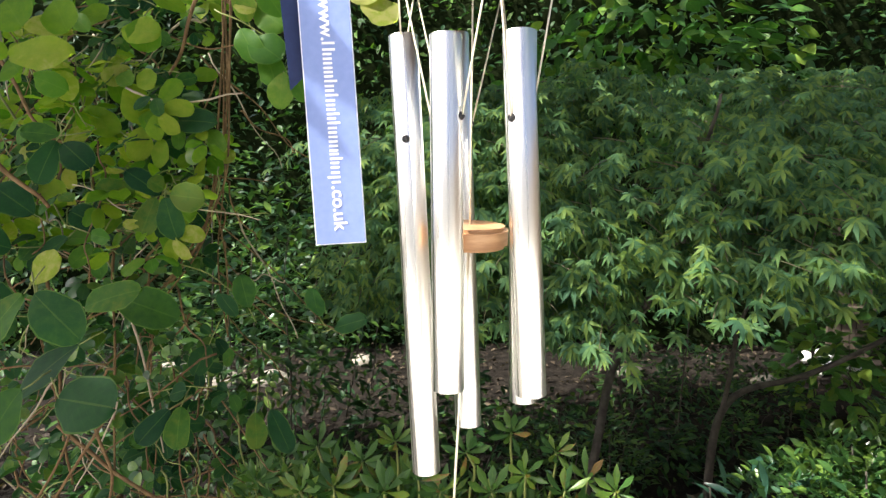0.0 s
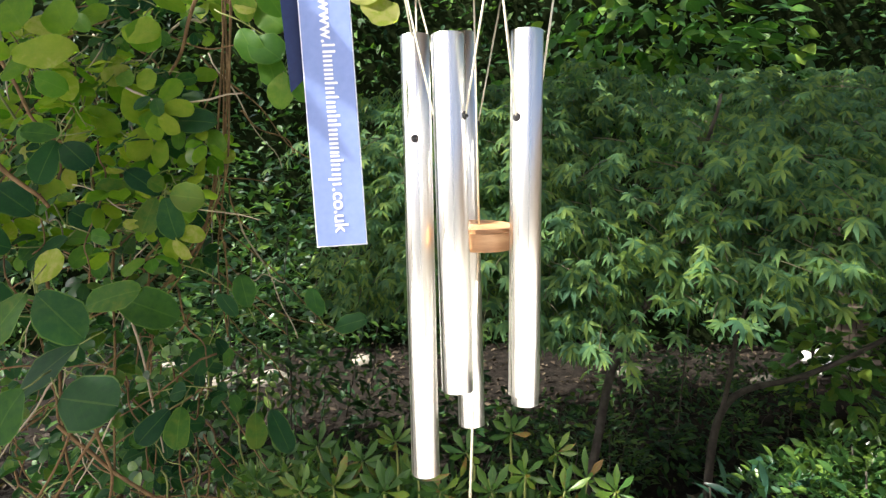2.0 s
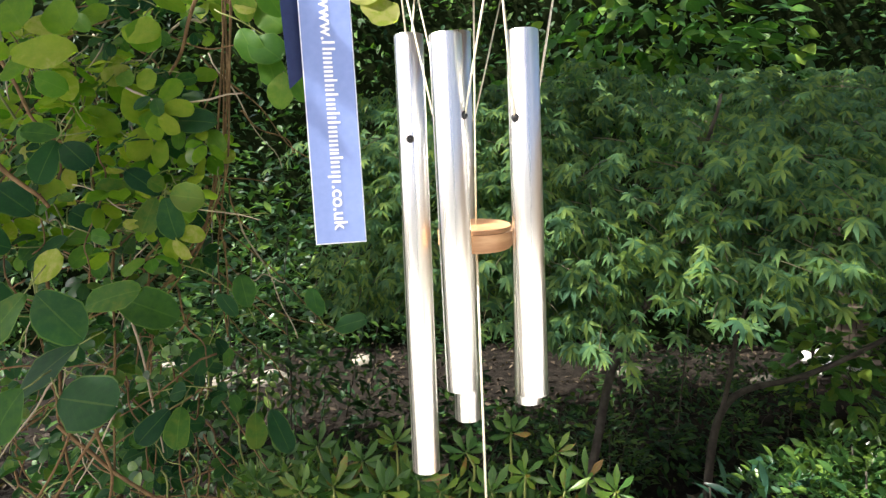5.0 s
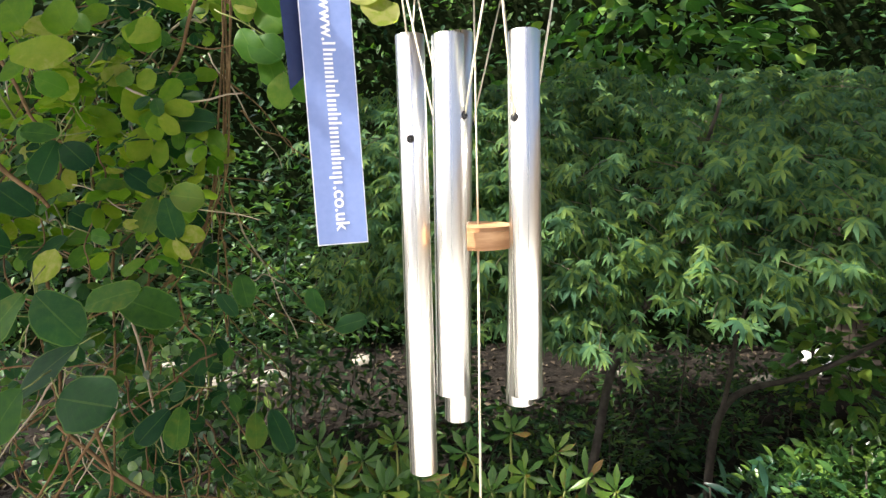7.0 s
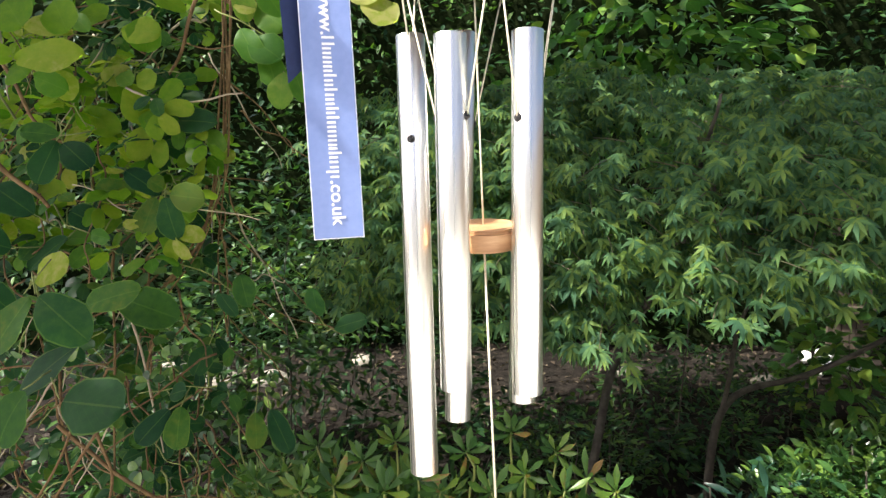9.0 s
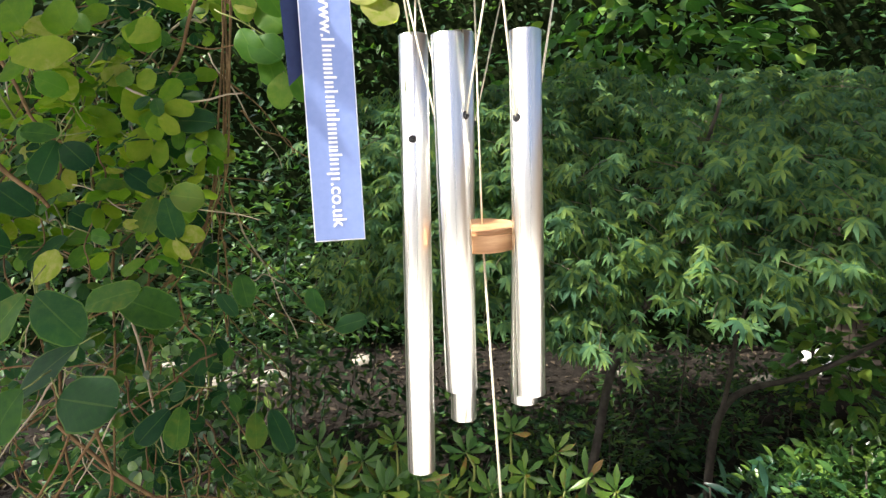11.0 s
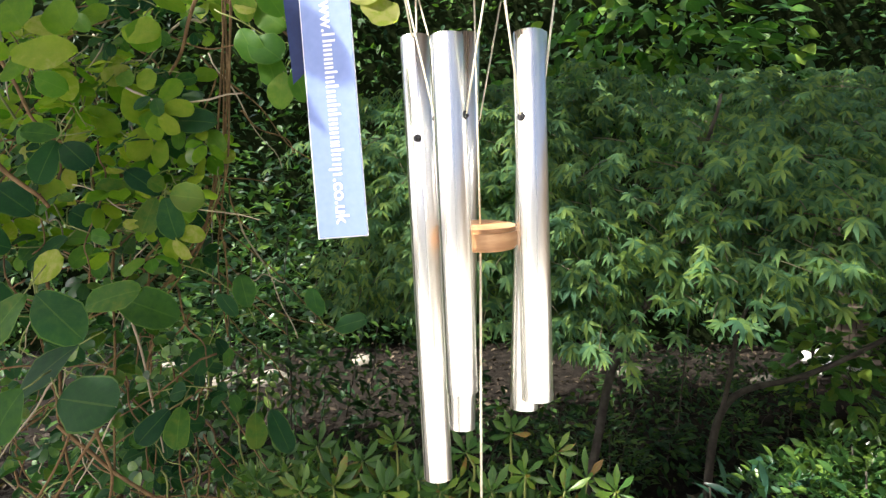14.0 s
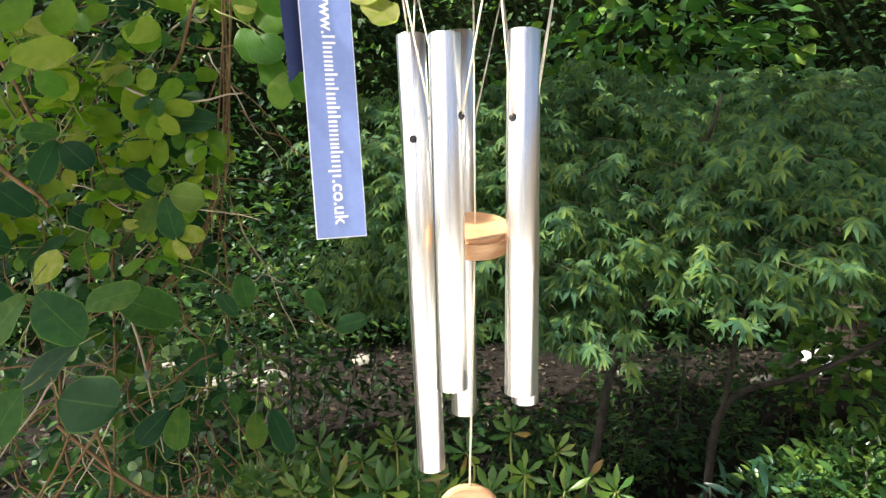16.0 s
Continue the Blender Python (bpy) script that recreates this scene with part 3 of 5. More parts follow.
    for x, y, h, n, s in ((0.86, 1.28, 0.20, 600, 51), (0.98, 1.25, 0.38, 1300, 52), (1.14, 1.25, 0.64, 1900, 53)):
        shrub("box_shrub", "low bush of small glossy green leaves", "shrub", x, y, 0.55, 0.2, 0.2, h, TINY, BOX_LEAF, n, s, 120, "small-leaved bushes", 8, up=0.5)


build_shrubs()


# ---- climbing vine ----
LEAFLETS, SWAYING = [], []
LEAFLETS += [(-0.735, 0.328, 0.74, 4, 0.119, 0.060, 0.35, 1), (-0.735, 0.323, 0.75, -40, 0.049, 0.067, 0.70, 1), (-0.739, 0.328, 0.74, 160, 0.060, 0.058, 0.35, 1), (-0.744, 0.424, 0.80, -55, 0.062, 0.077, 0.35, 1), (-0.662, 0.424, 0.82, -63, 0.067, 0.063, 0.35, 1), (-0.547, 0.371, 0.86, -5, 0.077, 0.050, 0.35, 1), (-0.509, 0.395, 0.86, -83, 0.060, 0.058, 0.35, 1), (-0.653, 0.193, 0.82, 172, 0.057, 0.040, 0.35, 0), (-0.658, 0.184, 0.82, -109, 0.078, 0.044, 0.35, 0), (-0.646, 0.179, 0.82, -34, 0.063, 0.054, 0.35, 0), (-0.634, 0.251, 0.86, 98, 0.051, 0.044, 0.35, 1)]
LEAFLETS += [(-0.696, 0.294, 0.84, -23, 0.066, 0.042, 0.35, 1), (-0.465, 0.092, 0.86, -6, 0.070, 0.050, 0.35, 0), (-0.473, 0.087, 0.87, -71, 0.073, 0.046, 0.35, 0), (-0.480, 0.092, 0.88, 136, 0.066, 0.038, 0.35, 0), (-0.489, 0.087, 0.88, -107, 0.069, 0.042, 0.35, 0), (-0.475, 0.102, 0.87, 131, 0.027, 0.033, 0.70, 0), (-0.523, 0.092, 0.90, 166, 0.063, 0.048, 0.35, 0), (-0.528, 0.280, 0.90, -73, 0.069, 0.048, 0.35, 1), (-0.518, 0.299, 0.90, -32, 0.055, 0.037, 0.70, 1), (-0.533, 0.309, 0.92, -135, 0.050, 0.038, 0.70, 1), (-0.513, 0.208, 0.90, -90, 0.062, 0.044, 0.35, 1)]
LEAFLETS += [(-0.480, 0.188, 0.90, -78, 0.056, 0.029, 0.70, 1), (-0.461, 0.217, 0.90, 2, 0.080, 0.048, 0.35, 0), (-0.610, 0.237, 0.95, -32, 0.078, 0.048, 0.35, 1), (-0.581, 0.217, 0.95, -143, 0.076, 0.044, 0.35, 1), (-0.694, -0.076, 0.72, -36, 0.121, 0.075, 0.35, 0), (-0.713, -0.076, 0.72, -125, 0.111, 0.077, 0.35, 0), (-0.701, -0.052, 0.75, 35, 0.081, 0.058, 0.35, 1), (-0.725, -0.114, 0.76, 124, 0.073, 0.048, 0.35, 0), (-0.619, -0.163, 0.82, -145, 0.124, 0.069, 0.35, 0), (-0.653, -0.254, 0.70, 0, 0.123, 0.101, 0.35, 0), (-0.715, -0.239, 0.72, -125, 0.099, 0.077, 0.35, 0)]
LEAFLETS += [(-0.465, -0.273, 0.84, -134, 0.076, 0.042, 0.35, 0), (-0.446, -0.268, 0.84, -93, 0.071, 0.044, 0.35, 0), (-0.465, -0.249, 0.86, 30, 0.047, 0.033, 0.70, 0), (-0.319, -0.278, 0.88, -84, 0.061, 0.035, 0.35, 0), (-0.294, -0.273, 0.88, -57, 0.079, 0.037, 0.35, 0), (-0.331, -0.100, 0.90, 94, 0.060, 0.037, 0.35, 0), (-0.350, -0.114, 0.92, 117, 0.052, 0.031, 0.70, 0), (-0.211, -0.114, 0.95, 96, 0.057, 0.033, 0.70, 0), (-0.185, -0.135, 0.95, 22, 0.062, 0.034, 0.35, 0), (-0.138, 0.419, 0.84, -29, 0.073, 0.054, 0.35, 1), (-0.158, 0.424, 0.84, 23, 0.066, 0.048, 0.35, 1)]
LEAFLETS += [(-0.326, 0.357, 0.86, -32, 0.066, 0.060, 0.35, 2), (-0.331, 0.386, 0.88, 99, 0.052, 0.042, 0.35, 2), (-0.345, 0.424, 0.88, -45, 0.041, 0.038, 0.70, 1), (-0.254, 0.304, 0.86, -66, 0.062, 0.038, 0.35, 2), (-0.273, 0.395, 0.86, 121, 0.059, 0.048, 0.35, 2), (-0.610, -0.100, 0.86, 24, 0.112, 0.053, 0.35, 0), (-0.552, -0.081, 0.90, -15, 0.121, 0.067, 0.35, 0), (-0.398, -0.163, 0.95, -117, 0.057, 0.040, 0.35, 0), (-0.374, -0.191, 0.95, 36, 0.036, 0.029, 0.70, 0), (-0.581, 0.039, 0.92, 144, 0.050, 0.048, 0.70, 0), (-0.638, 0.020, 0.90, -140, 0.080, 0.058, 0.35, 0)]
LEAFLETS += [(-0.696, 0.059, 0.88, 135, 0.072, 0.058, 0.35, 0), (-0.735, 0.001, 0.86, 153, 0.052, 0.054, 0.70, 0), (-0.610, -0.191, 0.95, 141, 0.065, 0.048, 0.35, 0), (-0.696, 0.107, 0.92, -14, 0.063, 0.044, 0.35, 1), (-0.629, 0.366, 0.90, 164, 0.074, 0.048, 0.35, 1), (-0.437, 0.405, 0.92, 149, 0.059, 0.038, 0.35, 1), (-0.571, 0.414, 0.90, -127, 0.059, 0.042, 0.70, 1)]
LEAFLETS += [(-0.345, 0.375, 0.86, -60, 0.068, 0.046, 0.35, 2), (-0.300, 0.335, 0.87, -72, 0.066, 0.046, 0.35, 2), (-0.272, 0.300, 0.86, -95, 0.062, 0.044, 0.35, 2), (-0.318, 0.410, 0.88, -35, 0.066, 0.056, 0.35, 2)]


def leaflet_set(size, n, seed, notch=0.05):
    """A vine leaf: oval leaflets with notched tips round the end of a stalk; it grows along +x."""
    rng = random.Random(seed)
    shapes = []
    for i in range(n):
        a = (i - (n - 1) / 2) * (250 / n) + rng.uniform(-9, 9)
        b = rounded(size * rng.uniform(0.85, 1.1), size * rng.uniform(0.56, 0.7), notch, fold=rng.uniform(0.05, 0.25), droop=rng.uniform(0.05, 0.3))
        shapes.append((b, rot(rng.uniform(-22, 22), rng.uniform(-8, 25), a) @ pose(size * 0.22, 0, 0)))
    return merged(shapes)


def build_vine():
    rng = random.Random(61)
    base = Vector((-0.62, 1.05, 0.0))
    vine = thing("climbing_vine", *base, "climbing vine with rounded leaflets and brown twining stems", "climbing plant")

    def at(a, b, d):
        return ahead_of(a, b, d) - base

    ground_y = -0.02
    # hanging and twining stems
    for a0, b0, a1, b1, d, r in ((-0.41, 0.44, -0.47, 0.29, 0.93, 0.0042),
                              (-0.78, 0.17, -0.67, 0.07, 0.8, 0.005), (-0.78, 0.36, -0.68, 0.2, 0.85, 0.004), (-0.56, 0.0, -0.56, -0.42, 1.0, 0.003),
                              (-0.41, 0.02, -0.475, -0.06, 1.0, 0.0045), (-0.6, 0.15, -0.57, -0.1, 1.05, 0.0035), (-0.5, -0.02, -0.5, -0.42, 1.1, 0.003), (-0.68, 0.0, -0.63, -0.4, 1.0, 0.004), (-0.36, 0.42, -0.26, 0.36, 1.05, 0.004), (-0.5, 0.5, -0.3, 0.38, 1.05, 0.006), (-0.72, 0.22, -0.5, 0.1, 1.0, 0.005)):
        stem("stem", wavy(at(a0, b0, d), at(a1, b1, d * rng.uniform(0.97, 1.04)), 9, 0.006, rng), r * 0.8, r * 0.55, STEM, vine)
    stem("twig", wavy(at(-0.475, 0.243, 0.9), at(-0.342, 0.265, 0.86), 5, 0.002, rng), 0.0020, 0.0012, DRY, vine, "bare pale twig", 5)
    stem("twig", wavy(at(-0.54, 0.275, 0.88), at(-0.475, 0.243, 0.9), 5, 0.002, rng), 0.0020, 0.002, DRY, vine, "", 5)
    # tangle of thin brown and dry shoots behind the leaves
    for _ in range(150):
        a0, b0, d = rng.uniform(-0.82, -0.34), rng.uniform(-0.40, 0.47), rng.uniform(0.9, 1.3)
        turn, reach = rng.gauss(1.57, 0.8), rng.uniform(0.06, 0.3)
        stem("stem", wavy(at(a0, b0, d), at(a0 + reach * math.cos(turn), b0 - reach * math.sin(turn), d * rng.uniform(0.92, 1.08)), 7, 0.012, rng), rng.uniform(0.0013, 0.0026), 0.0011, rng.choice((STEM, STEM, STEM, STEM, DRY, GREEN_STEM)), vine, "", 5)
    for a in (-0.78, -0.66, -0.55, -0.47):
        stem("stem", wavy(at(a, -0.42, 1.0), Vector((a * 1.0 - base.x, 0.02, ground_y)), 8, 0.012, rng), 0.006, 0.007, STEM, vine)
    sets = [leaflet_set(0.052, n, i) for i, n in enumerate((5, 4, 3, 5, 3, 1))]
    dim_sets = [mesh_of("leaf", s[0], s[1], VINE_LEAF, s[2]) for s in sets]
    lit_sets = [mesh_of("leaf", s[0], s[1], VINE_SUNLIT, s[2]) for s in sets]
    green = [mesh_of("leaf", s[0], s[1], VINE_MID, s[2]) for s in sets]
    for i in range(130):
        a = rng.uniform(-0.8, -0.44) if rng.random() < 0.8 else rng.uniform(-0.5, -0.28)
        b = rng.uniform(-0.44, 0.47)
        if a > -0.46 and b < 0.28:
            a -= 0.12
        d = rng.uniform(1.0, 1.45)
        if b < 0.0 and rng.random() < 0.6:
            continue
        p = at(a, b, d)
        # upper leaves mostly take the tone with sunlight painted in
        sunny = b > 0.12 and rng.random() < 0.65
        k = rng.randrange(6)
        way = Vector((rng.uniform(-0.7, 1.0), rng.uniform(-0.9, 0.1), rng.uniform(-0.75, 0.35)))
        put("leaf", (lit_sets if sunny else dim_sets)[k], vine, m=aim(p, way, (rng.uniform(-0.5, 0.5), -0.8, 0.8), scale=rng.uniform(0.6, 1.0)))
        if i % 2 == 0:
            q = p + Vector((rng.uniform(-0.08, 0.03), rng.uniform(0.02, 0.08), rng.uniform(-0.02, 0.07)))
            stem("leaf_stalk", wavy(p, q, 4, 0.003, rng), 0.0009, 0.0012, GREEN_STEM, vine, "", 4)
    # dense growth at the top, mostly in the colour that paints sunlight
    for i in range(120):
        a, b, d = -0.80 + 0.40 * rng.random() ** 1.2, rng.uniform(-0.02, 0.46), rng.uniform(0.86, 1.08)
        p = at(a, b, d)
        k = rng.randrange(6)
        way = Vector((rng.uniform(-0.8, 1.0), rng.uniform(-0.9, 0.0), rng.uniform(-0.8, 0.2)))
        put("leaf", rng.choice((dim_sets, green, green, lit_sets, lit_sets, lit_sets))[k], vine, m=aim(p, way, (rng.uniform(-0.6, 0.6), -0.8, 0.7), twist=rng.uniform(-25, 25), scale=rng.uniform(0.45, 0.85)))
        stem("leaf_stalk", wavy(p, p + Vector((rng.uniform(-0.06, 0.03), rng.uniform(0.02, 0.06), rng.uniform(-0.02, 0.05))), 4, 0.003, rng), 0.0009, 0.0012, GREEN_STEM, vine, "", 4)
    # bundle of bare stems that hangs down beside the leaves and bends back under them
    for i in range(6):
        o = [rng.uniform(-0.020, 0.020) for _ in range(6)]
        d = 0.97 + 0.012 * i
        line = [at(-0.372 + o[0], 0.46, d), at(-0.366 + o[1], 0.23, d), at(-0.384 + o[2], 0.107, d)]
        line += [at(-0.425 + o[3], 0.0, d), at(-0.480 + o[4], -0.071 + o[5], d)] if i < 4 else [at(-0.378 + o[3], -0.02, d), at(-0.372 + o[4], -0.15, d)]
        stem("stem", bent(line), 0.0023 - 0.0002 * i, 0.0014, STEM, vine, "", 6)
    # low bare stems that cross and root in the soil
    for line, r in ((((-0.655, -0.30), (-0.60, -0.345), (-0.555, -0.385), (-0.46, -0.44)), 0.0042), (((-0.60, -0.28), (-0.580, -0.34), (-0.558, -0.385), (-0.575, -0.46)), 0.0034), (((-0.575, -0.29), (-0.62, -0.36), (-0.67, -0.44)), 0.0034), (((-0.62, -0.27), (-0.65, -0.36), (-0.70, -0.44)), 0.0030)):
        stem("stem", bent([at(a, b, 0.86 + 2 * r) for a, b in line]), r * 0.75, r * 0.6, STEM, vine, "", 6)
    fine = [leaflet_set(0.026, n, 20 + i) for i, n in enumerate((5, 4, 3, 5))]
    few = [mesh_of("leaf", s[0], s[1], m, s[2]) for s in fine for m in (VINE_LEAF, VINE_SUNLIT, BOX_LEAF)]
    for i in range(230):
        a, b, d = rng.uniform(-0.8, -0.33), rng.uniform(-0.43, 0.45), rng.uniform(0.9, 1.35)
        if a > -0.42 and b > 0.0:
            continue
        # the painted sunlit tone goes only to the upper small leaves
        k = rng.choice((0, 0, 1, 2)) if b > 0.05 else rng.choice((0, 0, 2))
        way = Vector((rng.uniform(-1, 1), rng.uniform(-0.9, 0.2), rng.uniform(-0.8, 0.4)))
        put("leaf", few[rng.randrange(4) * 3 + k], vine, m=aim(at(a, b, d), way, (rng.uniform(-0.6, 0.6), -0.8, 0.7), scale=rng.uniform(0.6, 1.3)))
    for _ in range(46):
        a0, b0, d = rng.uniform(-0.8, -0.36), rng.uniform(-0.4, 0.45), rng.uniform(0.85, 1.2)
        turn, reach = rng.gauss(1.57, 0.9), rng.uniform(0.05, 0.2)
        stem("twig", wavy(at(a0, b0, d), at(a0 + reach * math.cos(turn), b0 - reach * math.sin(turn), d * rng.uniform(0.95, 1.05)), 6, 0.006, rng), 0.0012, 0.0008, rng.choice((STEM, GREEN_STEM, DRY)), vine, "", 5)
    # single leaflets near the eye: slopes of the base, depth, bearing in the upright plane, length, width, tip towards
    # the eye, tone (1: painted sunlit)
    mats = (VINE_LEAF, VINE_SUNLIT, VINE_MID)
    for a, b, d, deg, size, wide, lift, tone in LEAFLETS:
        p = at(a, b, d)
        shape = rounded(size * d, wide * d, 0.05, fold=rng.uniform(0.04, 0.16), droop=rng.uniform(0.05, 0.25))
        way = Vector((math.cos(radians(deg)), -lift, math.sin(radians(deg))))
        ob = put("leaf", mesh_of("leaf", shape[0], shape[1], mats[tone], shape[2]), vine, m=aim(p, way, (rng.uniform(-0.25, 0.25), -1, 0.35 + rng.uniform(0, 0.3)), twist=rng.uniform(-18, 18)))
        if d < 0.755:
            SWAYING.append(ob)
        back = -way.normalized() * 0.03 + Vector((0, 0.02, rng.uniform(-0.01, 0.02)))
        stem("leaf_stalk", wavy(p, p + back, 4, 0.001, rng), 0.0009, 0.0011, GREEN_STEM, vine, "", 4)


build_vine()


# ---- unseen tree overhead, added to shade the planting ----
def build_unseen_shade_tree():
    rng = random.Random(71)
    base = Vector((-3.3, 2.2, 0))
    tree = thing("unseen_shade_tree", *base, "unseen leafy tree added overhead to shade the planting", "tree")
    stem("trunk", wavy((0, 0, -0.05), (0.1, -0.1, 3.2), 9, 0.03, rng), 0.12, 0.07, BARK, tree, sides=12)
    ends = [Vector(e) - base for e in ((0.07, 0.50, 2.33), (-0.1, 1.5, 3.3), (0.9, 1.9, 3.5), (0.3, 2.9, 3.6), (1.7, 2.5, 3.5), (-0.8, 1.6, 3.7), (-2.5, 0.6, 3.2))]
    for e in ends:
        stem("limb", wavy((0.05, -0.05, 2.3), e, 9, 0.03, rng), 0.04, 0.011, BARK, tree)
    h = Heap()
    leaf = blade(0.08, 0.05, 0.45, 0.1, fold=0.25, droop=0.2, rows=3)
    # gaps left in the added crown let sun reach chime, maple and box bush
    gaps = ((Vector((0.0, 0.5, 1.3)), 0.46), (Vector((0.42, 1.42, 0.98)), 0.14), (Vector((1.02, 1.25, 0.85)), 0.07))
    for k in range(580):
        # clusters stand between the sun and the parts that should be darker
        if k < 80:
            c = Vector((rng.uniform(-3.5, -2.15), rng.uniform(-0.15, 1.2), rng.uniform(3.0, 3.8)))
        elif k < 130:
            c = Vector((rng.uniform(-2.2, -0.5), rng.uniform(0.4, 2.3), rng.uniform(3.0, 3.8)))
        elif k < 310:
            c = Vector((rng.uniform(-1.9, 2.2), rng.uniform(0.15, 2.8), rng.uniform(3.0, 4.1)))
        elif k < 365:
            c = Vector((rng.uniform(-2.0, -0.8), rng.uniform(1.7, 2.7), rng.uniform(3.1, 3.8)))
        elif k < 450:
            c = Vector((rng.uniform(-3.2, -2.3), rng.uniform(-0.45, 0.5), rng.uniform(3.0, 3.7)))
        elif k < 500:
            c = Vector((rng.uniform(-1.15, 0.5), rng.uniform(0.45, 1.3), rng.uniform(3.2, 3.9)))
        elif k < 530:
            c = Vector((rng.uniform(-2.2, 0.8), rng.uniform(3.5, 4.6), rng.uniform(3.3, 4.1)))
        else:
            c = Vector((rng.uniform(1.2, 3.4), rng.uniform(2.8, 4.4), rng.uniform(3.2, 4.2)))
        if any(((c - g) - SUN * (c - g).dot(SUN)).length < r for g, r in gaps):
            continue
        for _ in range(34):
            p = c + Vector((rng.gauss(0, 0.16), rng.gauss(0, 0.16), rng.gauss(0, 0.1)))
            h.add(leaf, aim(p - base, (rng.uniform(-1, 1), rng.uniform(-1, 1), rng.uniform(-0.8, 0.2)), twist=rng.uniform(-40, 40), scale=rng.uniform(0.8, 1.4)))
    # an unseen low twig, added so that its leaves dapple the tag
    spot = Vector((-0.410, 0.362, 1.735)) - base
    stem("twig", wavy(Vector((-0.55, 0.80, 2.33)) - base, spot, 7, 0.01, rng), 0.005, 0.0016, BARK, tree, sides=6)
    for way, size in (((0.3, 0.1, -1.0), 0.075), ((-0.6, 0.5, -0.6), 0.06), ((0.9, -0.2, 0.5), 0.05)):
        h.add(rounded(size, size * 0.62), aim(spot, way, SUN))
    tagged(put("crown", h.make("crown", LAUREL_LEAF), tree, "open crown of leaves placed to block the sun"), kind="stuff")


build_unseen_shade_tree()


# ---- wind chime ----
CX, CY, CZ = 0.0272, 0.507, 1.3
HOLE_R, DISC_Z, STRIKER_Z = 0.070, 0.192, -0.0328
TUBE_R = HOLE_R * math.cos(radians(36))
TUBES = {  # bearing in degrees, length, hole below the top
    "a": (172, 0.3845, 0.088), "b": (244, 0.2746, 0.061), "d": (316, 0.2882, 0.0666), "e": (28, 0.336, 0.076), "c": (100, 0.3705, 0.083)}
HOLE_Z = {"a": 0.0496, "b": 0.0614, "d": 0.0611, "e": 0.0694, "c": 0.0695}


def knot(key, p, s):
    """Where a tube's cord leaves it: at the grommet, or for the longest tube at the rim, having come up inside."""
    b = radians(TUBES[key][0])
    tan = Vector((-math.sin(b), math.cos(b), 0))
    return p + (tan * s * 0.0132 if key != "a" else tan * s * 0.009 + Vector((0, 0, 0.08)))


def build_chime():
    chime = thing("wind_chime", CX, CY, CZ, "wind chime of five satin aluminium tubes with wooden striker", "wind chime")
    bm = bmesh.new()
    bmesh.ops.create_cone(bm, cap_ends=True, segments=64, radius1=0.078, radius2=0.078, depth=0.014, matrix=pose(0, 0, DISC_Z + 0.009))
    bmesh.ops.bevel(bm, geom=bm.edges[:], offset=0.002, segments=2, affect="EDGES")
    smooth(part("top_disc", bm, DARK_WOOD, chime, "round dark-stained wooden top disc"))
    tubes, lines = {}, {}
    for key, (bearing, length, drop) in TUBES.items():
        bm = bmesh.new()
        seg, ro, ri = 48, 0.0125, 0.0110
        top, bot = drop, drop - length
        prof = [(ri, top), (ro - 0.0004, top), (ro, top - 0.0004), (ro, bot + 0.0004), (ro - 0.0004, bot), (ri, bot)]
        rings = []
        for r, z in prof:
            rings.append([bm.verts.new((r * math.cos(2 * math.pi * i / seg), r * math.sin(2 * math.pi * i / seg), z)) for i in range(seg)])
        for k in range(len(rings)):
            a, b = rings[k], rings[(k + 1) % len(rings)]
            for i in range(seg):
                bm.faces.new((a[i], a[(i + 1) % seg], b[(i + 1) % seg], b[i]))
        bmesh.ops.recalc_face_normals(bm, faces=bm.faces[:])
        t = smooth(part("tube", bm, ALU, chime, "satin silver aluminium tube"), 50)
        tan = Vector((-math.sin(radians(bearing)), math.cos(radians(bearing)), 0))
        for s in (-1, 1):
            bm = bmesh.new()
            bmesh.ops.create_cone(bm, cap_ends=True, segments=20, radius1=0.0036, radius2=0.0028, depth=0.0016)
            bmesh.ops.create_uvsphere(bm, u_segments=10, v_segments=6, radius=0.0016, matrix=pose(0.0004, 0.0005, 0.0009))
            g = smooth(part("grommet", bm, KNOT, t, "black grommet in the tube"))
            n = tan * s
            g.matrix_basis = aim(n * 0.0128, n) @ rot(0, 90, 0)
        tubes[key] = t
        for s in (-1, 1):
            hole = Vector((HOLE_R * math.cos(radians(bearing + 36 * s)), HOLE_R * math.sin(radians(bearing + 36 * s)), DISC_Z))
            mid = Vector((TUBE_R * math.cos(radians(bearing)), TUBE_R * math.sin(radians(bearing)), HOLE_Z[key]))
            low = knot(key, mid, s)
            size = (hole - low).length + 0.003
            v, f = tube_along([(0, 0, 0), (0, 0, size * 0.5), (0, 0, size)], [0.0008] * 3, 8)
            lines[key, s] = put("cord", mesh_of("cord", v, f, CORD), chime, "thin beige cord")
    bm = bmesh.new()
    bmesh.ops.create_cone(bm, cap_ends=True, segments=64, radius1=0.033, radius2=0.033, depth=0.0188)
    bmesh.ops.bevel(bm, geom=[e for e in bm.edges if abs(e.verts[0].co.z - e.verts[1].co.z) < 1e-5], offset=0.0032, segments=4, affect="EDGES")
    striker = smooth(part("striker", bm, WOOD, chime, "round wooden striker disc"))
    v, f = tube_along([(0, 0, 0), (0, 0, 0.11), (0, 0, 0.23)], [0.0008] * 3, 8)
    upper = put("cord", mesh_of("cord", v, f, CORD), chime, "thin beige striker cord")
    v, f = tube_along([(0, 0, DISC_Z + 0.012), (0, 0, 0.5), (0, 0, 1.03)], [0.0012] * 3, 8)
